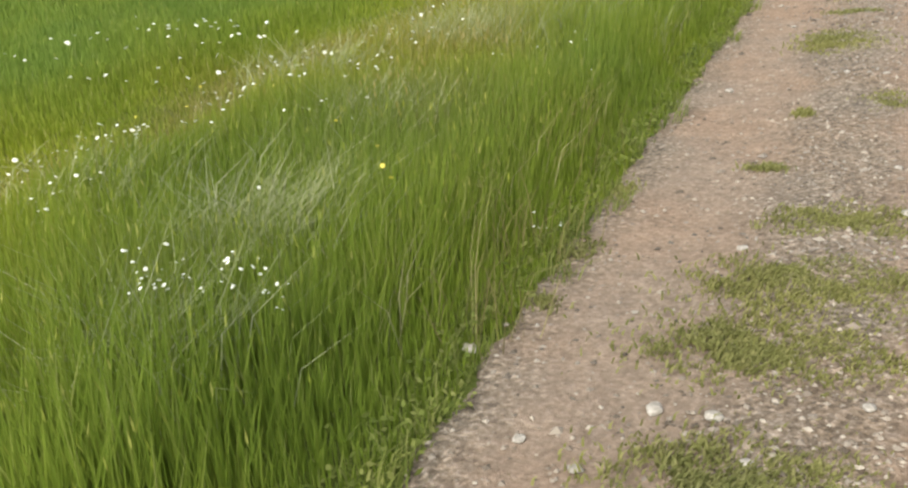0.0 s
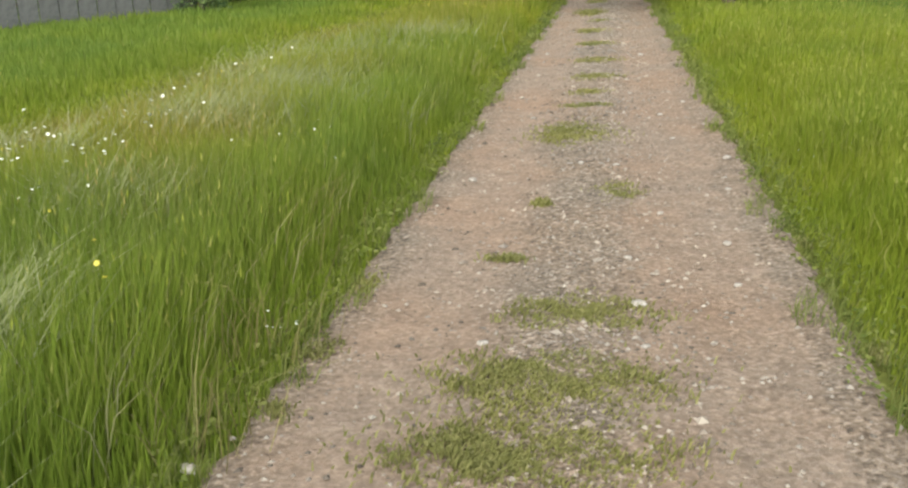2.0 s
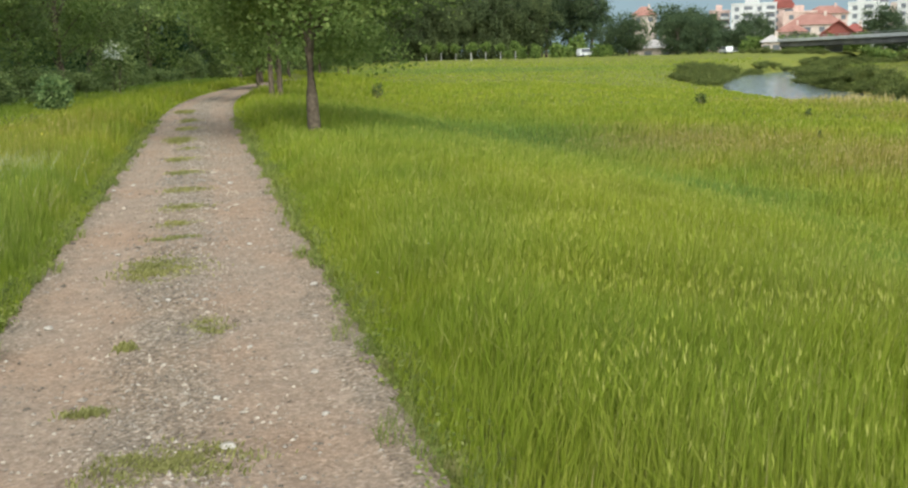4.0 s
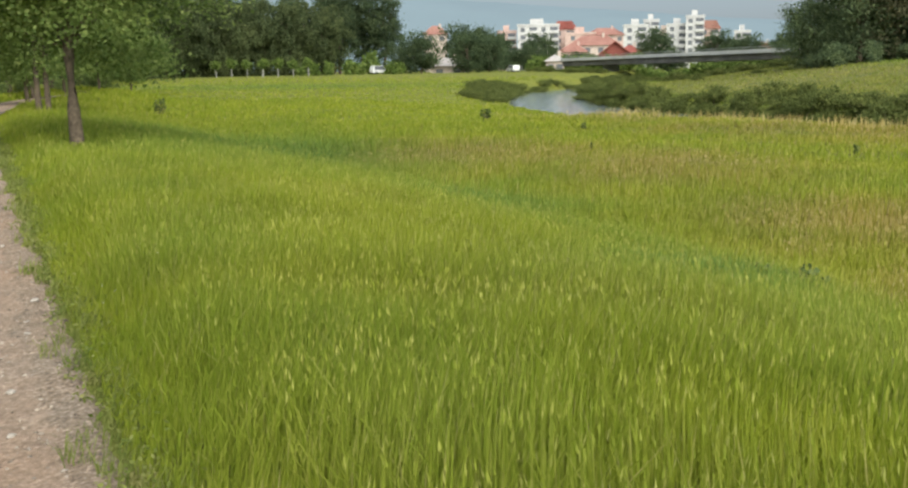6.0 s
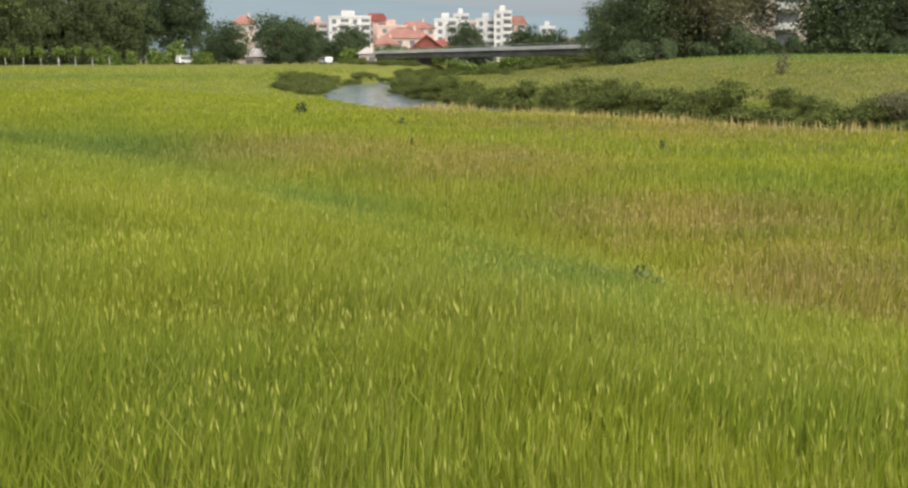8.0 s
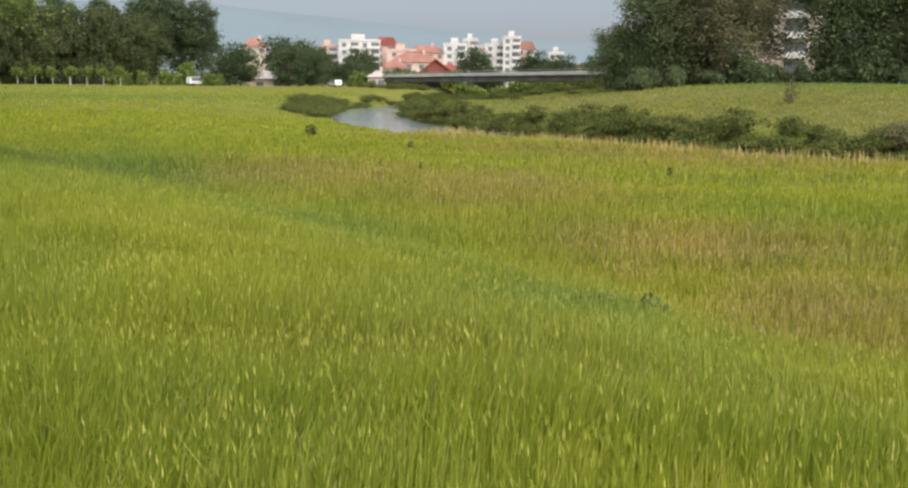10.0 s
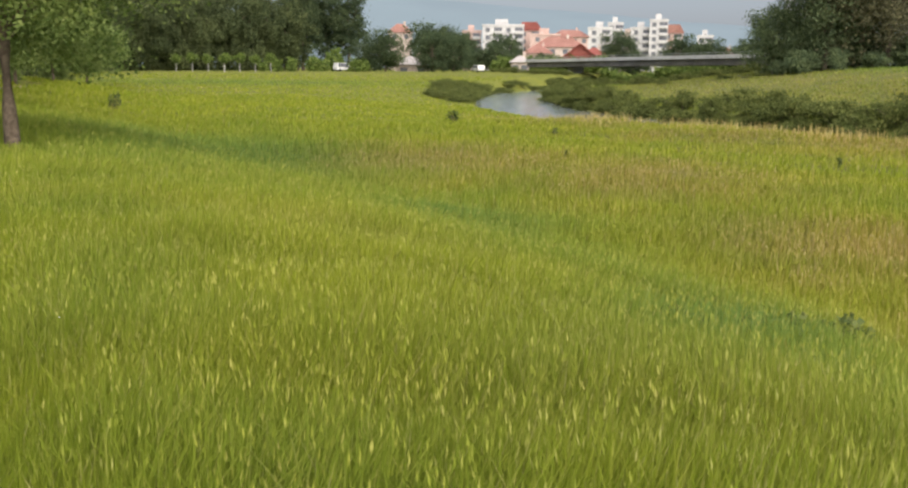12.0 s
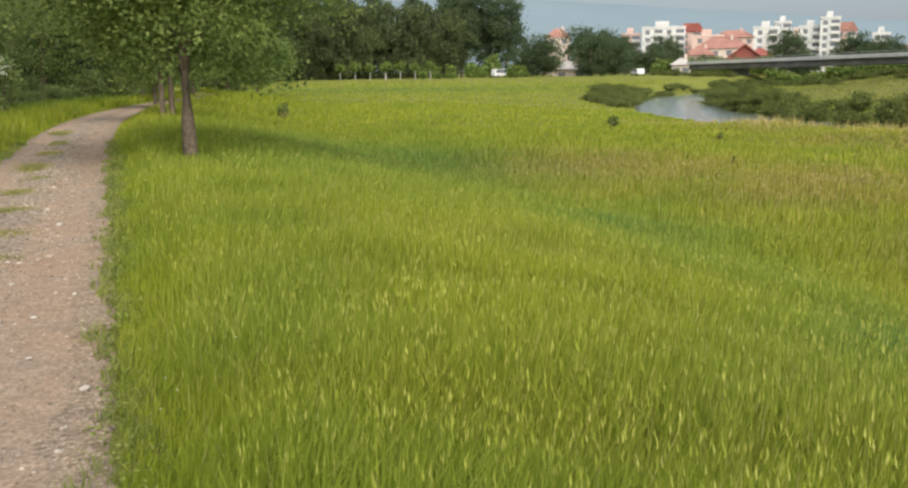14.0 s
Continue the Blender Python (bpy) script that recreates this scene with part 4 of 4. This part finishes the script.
elder = put(bush("flowering_shrub", 1.1, 3.0, 2600, 0.10, M_WOOD, 123, "tall shrub with heads of white blossom at the wood's edge", "shrub"), -4.9, 62)
er = np.random.default_rng(5)
ec = np.concatenate([np.array([er.normal(0, 0.35), -0.9 + er.normal(0, 0.15), 2.45 + er.normal(0, 0.3)]) + er.normal(size=(26, 3)) * np.array([0.14, 0.08, 0.10]) for _ in range(9)])
v, f = leaf_cards(ec, 0.07, 125, 0.0, 1.1)
part("blossom", np_mesh("blossom", v, f, M_PETAL), None, elder, "white blossom heads")
tall_weed = put(bush("weed", 0.55, 1.7, 260, 0.14, M_LEAF_BROWN, 127, "tall withered weed on the far bank", "weed"), *polar(55.3, 88))


# ---- grass ----
def walked(x, y):
    """Distance from the stretch of path that is walked."""
    u = np.clip((x * 0.8 + (y + 0.2) * 5.9) / (0.8 ** 2 + 5.9 ** 2), 0, 1)
    return np.hypot(x - 0.8 * u, y + 0.2 - 5.9 * u)


def scatter(x0, x1, y0, y1, density, keep):
    n = int((x1 - x0) * (y1 - y0) * density)
    x, y = rng.uniform(x0, x1, n), rng.uniform(y0, y1, n)
    ok = keep(x, y)
    return x[ok], y[ok]


def in_view(x, y):
    az = np.degrees(np.arctan2(x, y + 0.6))
    return (az > -62) & (az < 68) | (walked(x, y) < 2.5)


def verge(x, y):
    s = x - middle(y)
    return (s < -1.12) | (s > 1.14)


def stand_height(x, y):
    """How tall the grass grows at each place."""
    s = x - middle(y)
    h = np.where(s < 0, 0.10 + 0.36 * smooth_between(1.15, 1.75, -s), 0.11 + 0.31 * smooth_between(1.15, 1.9, s))
    h = np.where(s < -3.6, 0.46 - 0.38 * smooth_between(3.6, 4.5, -s) + 0.16 * smooth_between(5.4, 7, -s), h)
    h = h * np.where(s > 8, 0.85, 1.0)
    h = h * (1 - 0.45 * np.exp(-((x - 2.4) / 1.0) ** 2 - ((y - 21) / 3.5) ** 2)) * (1 - 0.4 * smooth_between(16, 26, x))
    return h * (1 + 0.22 * waves(x, y, 1.7, 3.0))


def blades(name, x, y, height, width, lean, material, label, z_up=0.0, category="grass"):
    n = len(x)
    z = land(x, y) - 0.02 + z_up
    an = rng.uniform(0, 6.283, n)
    face = rng.uniform(0, 6.283, n)
    an = np.where(rng.random(n) < 0.45, 0.6 + 0.8 * waves(x, y, 0.6, 7.0), an)
    sx, sy = np.cos(face) * width / 2, np.sin(face) * width / 2
    lx, ly = np.cos(an) * lean * height, np.sin(an) * lean * height
    b = np.stack([x, y, z], -1)
    side = np.stack([sx, sy, 0 * sx], -1)
    mid = b + np.stack([lx * 0.3, ly * 0.3, height * 0.58], -1)
    tip = b + np.stack([lx, ly, height * (1 - 0.35 * lean ** 2)], -1)
    v = np.stack([b - side, b + side, mid - side * 0.8, mid + side * 0.8, tip], 1).reshape(-1, 3)
    o = np.arange(n)[:, None] * 5
    f = np.concatenate([o + np.array([[0, 1, 2]]), o + np.array([[1, 3, 2]]), o + np.array([[2, 3, 4]])], 0)
    dr = np.repeat(np.clip(dryness(x, y) + rng.normal(0, 0.12, n), 0, 1), 5)
    lu = np.repeat(lushness(x, y), 5)
    ob = new(name, np_mesh(name, v, f, material, {"dry": dr, "lush": lu}))
    tagged(ob, label, category, kind="stuff")
    return tip


ring = [(0.0, 4.2, 3700, (-7, 6, -5, 11)), (4.2, 8, 1750, (-10, 10, -9, 15)), (8, 14, 640, (-15, 17, -14, 21)), (14, 26, 200, (-22, 30, -16, 33)), (26, 48, 55, (-22, 56, 0, 56)), (48, 95, 12, (-16, 90, 0, 100)), (95, 190, 3.0, (-6, 130, 55, 190))]
parts_x, parts_y, reach = [], [], []
for r0, r1, dens, (x0, x1, y0, y1) in ring:
    def keep(x, y, r0=r0, r1=r1):
        r = walked(x, y)
        d, side = river_side(x, y)
        return (r >= r0) & (r < r1 * (1 - 0.3 * (r1 > 100) * rng.random(len(x)))) & (in_view(x, y) | (rng.random(len(x)) < np.where(r < 14, 0.16, 0.3))) & verge(x, y) & (d > 5.5)
    x, y = scatter(x0, x1, y0, y1, dens, keep)
    parts_x.append(x), parts_y.append(y), reach.append(walked(x, y))
gx_, gy_, gr = np.concatenate(parts_x), np.concatenate(parts_y), np.concatenate(reach)
gh = stand_height(gx_, gy_) * rng.uniform(0.55, 1.2, len(gx_))
gw = (0.0054 + 0.0014 * gr) * np.where(in_view(gx_, gy_), 1.0, 2.2) * rng.uniform(0.6, 1.3, len(gx_))
tips = blades("grass", gx_, gy_, gh, gw, np.where(gx_ > 0, rng.uniform(0.02, 0.62, len(gx_)), rng.uniform(0.02, 0.34, len(gx_))) ** 1.3, M_BLADE, "tall green meadow grass on both sides of the path")

# seed heads over the riverside grass, paler ones in the dry patches and along the bank
sside = gx_ - middle(gy_)
chance = np.where(sside > 1.5, 0.20, 0.05)
pick = (rng.random(len(gx_)) < chance) & (gr < 60) & (gh > 0.26)


def heads(name, at, length, width, material, label):
    n = len(at)
    an = rng.uniform(0, 6.283, n)
    u = np.stack([0.35 * np.cos(an), 0.35 * np.sin(an), np.ones(n)], -1) * length[:, None]
    w = np.stack([np.cos(an + 1.57), np.sin(an + 1.57), 0 * an], -1) * width[:, None]
    p = at - u * 0.25
    v = np.stack([p, p + u * 0.4 + w, p + u, p + u * 0.4 - w], 1).reshape(-1, 3)
    tagged(new(name, np_mesh(name, v, np.arange(4 * n).reshape(n, 4), material)), label, "grass", kind="stuff")


dryp = dryness(gx_, gy_)
a_, b_ = pick & (dryp < 0.42), pick & (dryp >= 0.42)
heads("seed_heads", tips[a_], 0.046 + 0.0009 * gr[a_], 0.0026 + 0.00024 * gr[a_], M_SEED, "pale green seed heads over the tall grass")
heads("dry_seed_heads", tips[b_], 0.05 + 0.001 * gr[b_], 0.0028 + 0.00028 * gr[b_], M_PINK, "buff seed heads over the dry grass")

# straw stalks lying across the verge
x, y = scatter(-4.4, -1.5, 0.8, 12, 130, lambda x, y: (verge(x, y)) & (waves(x, y, 1.1, 6.0) > -0.2))
blades("straw", x, y, rng.uniform(0.3, 0.52, len(x)), np.full(len(x), 0.0038), rng.uniform(0.15, 0.7, len(x)), M_STRAW, "bent straw-coloured stalks in the verge")

# wispy pale tussocks in the landward verge
wx, wy = [], []
for x, y, r, n in ((-3.0, 7.5, 0.8, 1500), (-3.3, 9.2, 0.8, 900), (-2.45, 2.9, 0.4, 420), (-2.75, 4.6, 0.45, 420), (-3.4, 11.5, 1.0, 800), (-2.2, 1.9, 0.3, 260), (-3.6, 3.2, 0.5, 260), (-2.9, 14, 0.9, 700), (-3.9, 6.0, 0.5, 300)):
    g = rng.normal(size=(n, 2)) * r * 0.55
    wx.append(x + g[:, 0]), wy.append(y + g[:, 1])
wx, wy = np.concatenate(wx), np.concatenate(wy)
blades("wispy_grass", wx, wy, rng.uniform(0.45, 0.72, len(wx)), 0.004 + 0.0006 * walked(wx, wy), rng.uniform(0.3, 0.85, len(wx)), M_WISP, "pale feathery grass bending over in the verge")

# a patch of dead brown stalks and drooping blades in the landward verge
dx, dy = [], []
for x, y, r, n in ((-2.05, 4.8, 0.5, 260), (-2.55, 5.2, 0.5, 180), (-1.42, 3.4, 0.2, 50), (-3.9, 5.6, 0.6, 120), (-1.3, 2.7, 0.18, 40)):
    g = rng.normal(size=(n, 2)) * r * 0.55
    dx.append(x + g[:, 0]), dy.append(y + g[:, 1])
dx, dy = np.concatenate(dx), np.concatenate(dy)
blades("dead_stalks", dx, dy, rng.uniform(0.25, 0.55, len(dx)), 0.0035 + 0.0006 * walked(dx, dy), rng.uniform(0.2, 0.9, len(dx)), M_DEAD, "dead brown stalks among the verge grass")

# reeds at the river's near bank
rx, ry = [], []
for s_ in np.arange(60, 121, 0.02):
    p = along(s_, -10.2 + rng.normal(0, 1.0))
    rx.append(p[0]), ry.append(p[1])
rx, ry = np.array(rx), np.array(ry)
rt = blades("reeds", rx, ry, rng.uniform(0.2, 0.62, len(rx)), np.full(len(rx), 0.03), rng.uniform(0.05, 0.3, len(rx)), M_PINK, "pale dry reed grass along the river bank", category="reeds")

# short grass and plants creeping into the path
PATCHES = [(-0.1, 3.95, 0.34, 0.22, 900), (-0.2, 3.25, 0.45, 0.3, 1500), (-0.25, 2.72, 0.5, 0.26, 1500), (-0.3, 1.95, 0.4, 0.26, 1100), (-0.28, 8.05, 0.36, 0.5, 900), (0.06, 6.1, 0.16, 0.25, 220), (-0.4, 5.8, 0.07, 0.1, 120),
           (-0.5, 4.7, 0.14, 0.07, 90), (-0.2, 9.45, 0.24, 0.12, 260), (-0.15, 11.5, 0.27, 0.3, 420), (-0.15, 13.1, 0.27, 0.3, 380), (-0.2, 10.3, 0.2, 0.2, 200), (-0.2, 15.2, 0.28, 0.3, 300), (-0.3, 17.4, 0.3, 0.4, 300), (-0.4, 21.8, 0.35, 0.9, 700), (-0.3, 25.5, 0.3, 0.7, 400), (-0.3, 29, 0.3, 0.9, 400), (-0.5, 34.4, 0.35, 1.2, 500), (-0.2, 19.5, 0.2, 0.3, 160),
           (-1.14, 3.5, 0.10, 0.14, 60), (-1.16, 2.95, 0.09, 0.12, 50), (-1.15, 4.3, 0.08, 0.2, 40), (1.02, 5.0, 0.08, 0.12, 40), (1.03, 3.6, 0.08, 0.2, 40)]
cx, cy = [], []
for x, y, rx_, ry_, n in PATCHES:
    n = int(n * 5.2)
    g = rng.normal(size=(n, 2)) * 0.5
    ok = waves(x + g[:, 0] * rx_, y + g[:, 1] * ry_, 13.0, x) + 0.5 * rng.normal(size=n) > -0.1
    cx.append(x + g[ok, 0] * rx_ * 0.85), cy.append(y + g[ok, 1] * ry_ * 0.85)
cx, cy = np.concatenate(cx), np.concatenate(cy)
far_off = walked(cx, cy)
blades("path_grass", cx, cy, rng.uniform(0.012, 0.04, len(cx)), 0.0085 + 0.001 * far_off, rng.uniform(0.3, 1.0, len(cx)), M_TUFT, "short trodden grass patches in the middle of the path", 0.048)

bx, by = [], []
for side, n in ((-1.2, 6000), (1.13, 6000)):
    y = rng.uniform(0, 1, n) ** 1.6 * 30 - 0.8
    spread = np.abs(rng.normal(0, 0.10, n)) - 0.13 * (waves(y * 0 + side, y, 2.3, side * 4) > 0.1) - 0.10 * (waves(y * 0, y, 5.7, side) > 0.35)
    bx.append(middle(y) + side + np.sign(side) * spread), by.append(y)
bx, by = np.concatenate(bx), np.concatenate(by)
blades("verge_edge_grass", bx, by, rng.uniform(0.04, 0.16, len(bx)), 0.005 + 0.0008 * walked(bx, by), rng.uniform(0.2, 0.9, len(bx)), M_LOW, "short ragged grass creeping over the path's edges", 0.02)

ex, ey = [], []
for side, n in ((-1.2, 8000), (1.14, 6000)):
    y = rng.uniform(-1, 22, n) ** 1.0
    keep_ = rng.random(n) < np.clip(1.3 - y / 26, 0.2, 1)
    y = y[keep_]
    spread = np.abs(rng.normal(0, 0.16, len(y))) - 0.10 - 0.07 * waves(y * 0 + side, y, 3.1, side) - 0.05 * waves(y * 0, y, 8.0, side)
    ex.append(middle(y) + side + np.sign(side) * spread), ey.append(y)
ex, ey = np.concatenate(ex), np.concatenate(ey)
pts = np.stack([ex, ey, land(ex, ey) + 0.02 + np.abs(rng.normal(0, 0.035, len(ex)))], -1)
v, f = leaf_cards(pts, 0.014 + 0.0008 * walked(ex, ey), 131, 0.0, 2.0)
tagged(new("low_plants", np_mesh("low_plants", v, f, M_LOW)), "low clover and plantain along the path's edges", "plants", kind="stuff")


# ---- wildflowers ----
def flowers(name, centres, radius, material, label):
    """Flat heads of small petals."""
    n = len(centres)
    k = 5
    an = np.arange(k) * 2 * math.pi / k
    r = radius * rng.uniform(0.6, 1.2, n)
    tilt = rng.normal(0, 0.35, (n, 2))
    rim = np.stack([np.cos(an), np.sin(an)], -1)[None] * r[:, None, None]
    zz = np.einsum("nkd,nd->nk", rim, tilt)
    v = np.concatenate([np.concatenate([rim, zz[..., None]], -1) + centres[:, None], (centres + np.array([0, 0, 1]) * (r * 0.35)[:, None])[:, None]], 1).reshape(-1, 3)
    o = np.arange(n)[:, None] * (k + 1)
    f = np.concatenate([o + np.array([[j, (j + 1) % k, k]]) for j in range(k)], 0)
    tagged(new(name, np_mesh(name, v, f, material)), label, "wildflowers", kind="stuff")


FLOWERS = [(-2.10, 1.88, 0.05, 9), (-2.05, 1.98, 0.06, 9), (-1.95, 1.96, 0.05, 7), (-1.90, 2.08, 0.06, 9), (-1.79, 2.12, 0.06, 10), (-1.72, 2.08, 0.03, 3), (-1.32, 3.5, 0.08, 6), (-4.1, 3.9, 0.25, 12), (-3.6, 4.3, 0.3, 14), (-4.0, 3.4, 0.2, 10), (-4.9, 5.1, 0.3, 10), (-3.5, 2.9, 0.2, 8),
           (-3.2, 2.6, 0.1, 4), (-2.7, 4.0, 0.35, 8), (-3.3, 5.0, 0.5, 16), (-3.7, 6.3, 0.6, 14), (-3.2, 6.8, 0.4, 12), (-5.6, 7.0, 0.9, 16), (-4.5, 6.0, 0.5, 12), (-7.8, 8.2, 0.9, 22), (-6.6, 8.6, 0.8, 16), (-4.3, 8.2, 0.8, 14), (-2.2, 5.9, 0.4, 7), (1.32, 6.4, 0.25, 8), (-3.9, 10, 0.8, 10)]
fc = []
for x, y, r, n in FLOWERS:
    g = rng.normal(size=(n, 2)) * r * 0.6
    fx, fy = x + g[:, 0], y + g[:, 1]
    fc.append(np.stack([fx, fy, land(fx, fy) + stand_height(fx, fy) * rng.uniform(0.85, 1.12, n) + 0.03], -1))
fc = np.concatenate(fc)
flowers("white_wildflowers", fc, np.minimum(0.001 + 0.0030 * walked(fc[:, 0], fc[:, 1]), 0.024), M_PETAL, "small white daisies and yarrow heads in the verge")
stem_h = fc[:, 2] - land(fc[:, 0], fc[:, 1])
blades("flower_stems", fc[:, 0], fc[:, 1], stem_h, np.full(len(fc), 0.005), np.full(len(fc), 0.02), M_LOW, "thin green stems under the white flowers", category="wildflowers")
x, y = scatter(-5.5, -1.4, 3, 22, 1.6, lambda x, y: waves(x, y, 0.8, 2.0) > 0)
yc = np.stack([x, y, land(x, y) + stand_height(x, y) * 0.95], -1)
flowers("yellow_wildflowers", yc, 0.009 + 0.0008 * walked(x, y), M_YELLOW, "scattered yellow flowers in the verge")

# ---- stones ----
OCTA = np.array([(1, 0, 0), (0, 1, 0), (-1, 0, 0), (0, -1, 0), (0, 0, 1), (0, 0, -1)], float)
OCTF = np.array([(0, 1, 4), (1, 2, 4), (2, 3, 4), (3, 0, 4), (1, 0, 5), (2, 1, 5), (3, 2, 5), (0, 3, 5)])
n = 32000
sy = rng.uniform(0, 1, n) ** 2.1 * 48 - 0.3
lat = np.where(rng.random(n) < 0.62, rng.normal(0.05, 0.34, n), rng.uniform(-1.1, 1.1, n))
sx = middle(sy) + np.clip(lat, -1.12, 1.12)
size = 0.0045 + 0.011 * rng.random(n) ** 3 + 0.0005 * np.minimum(walked(sx, sy), 14)
size = np.where(rng.random(n) < 0.02, size * 2.0, size)
v = OCTA[None] * size[:, None, None] * rng.uniform(0.55, 1.3, (n, 6, 1)) * np.array([1.2, 1.0, 0.6])
an = rng.uniform(0, 6.283, n)
c_, s_ = np.cos(an)[:, None], np.sin(an)[:, None]
v = np.stack([v[..., 0] * c_ - v[..., 1] * s_, v[..., 0] * s_ + v[..., 1] * c_, v[..., 2]], -1)
u_ = (sx - middle(sy) + 1.14) / 2.26
base = land(sx, sy) + 0.022 + 0.020 * np.exp(-((u_ - 0.52) / 0.14) ** 2) - 0.015 * np.exp(-((u_ - 0.24) / 0.09) ** 2) - 0.015 * np.exp(-((u_ - 0.8) / 0.09) ** 2)
v = v + np.stack([sx, sy, base + size * 0.12], -1)[:, None]
f = (np.arange(n)[:, None, None] * 6 + OCTF[None]).reshape(-1, 3)
tagged(new("gravel", np_mesh("gravel", v.reshape(-1, 3), f, M_STONE)), "loose grey and buff gravel strewn over the path", "gravel", kind="stuff")


def stone(seed, r):
    bm = bmesh.new()
    bmesh.ops.create_icosphere(bm, subdivisions=2, radius=r)
    for p in bm.verts:
        q = noise.noise(p.co * (1.3 / r) + Vector((seed * 3.1, 0, 0)))
        p.co *= 1 + 0.35 * q
        p.co.z *= 0.5
        p.co.x *= 1.25
    me = bpy.data.meshes.new("stone")
    bm.to_mesh(me)
    bm.free()
    me.materials.append(M_PALE)
    return me


SHAPES = [stone(k, 0.03) for k in range(4)]
for k, (x, y, s) in enumerate(((0.14, 4.06, 1.35), (0.62, 5.05, 0.9), (-0.93, 6.45, 1.2), (0.05, 6.82, 0.9), (0.84, 7.12, 1.1), (-0.6, 2.3, 1.1), (-0.42, 2.28, 1.0), (-0.5, 3.62, 0.9), (0.0, 2.4, 0.8), (0.1, 4.72, 0.8), (0.6, 4.4, 0.7), (0.4, 13.7, 1.6), (-0.3, 2.05, 0.7), (-0.75, 1.95, 0.8), (-0.95, 2.05, 0.8), (-0.62, 1.85, 0.7), (0.15, 3.6, 0.7), (0.3, 5.6, 0.7), (-0.2, 6.9, 0.8), (0.45, 9.0, 0.9), (-0.7, 8.9, 0.9), (0.75, 6.2, 0.8), (0.5, 7.9, 0.7), (0.2, 10.2, 0.9), (0.7, 9.7, 0.8), (-1.3, 2.55, 1.2))):
    ob = new("stone", SHAPES[k % 4])
    u = (x + 0.12 + 1.14) / 2.26
    ob.matrix_basis = pose(x, y, 0.022 + 0.02 * math.exp(-((u - 0.52) / 0.14) ** 2) - 0.012 * math.exp(-((u - 0.24) / 0.09) ** 2) - 0.012 * math.exp(-((u - 0.8) / 0.09) ** 2) + 0.006 * s, 0, 0, 57 * k) @ Matrix.Diagonal((s * 0.8, s * 0.8, s * 0.8, 1))
    tagged(ob, "pale rounded stone lying on the gravel path", "stone", "loose stones on the path")
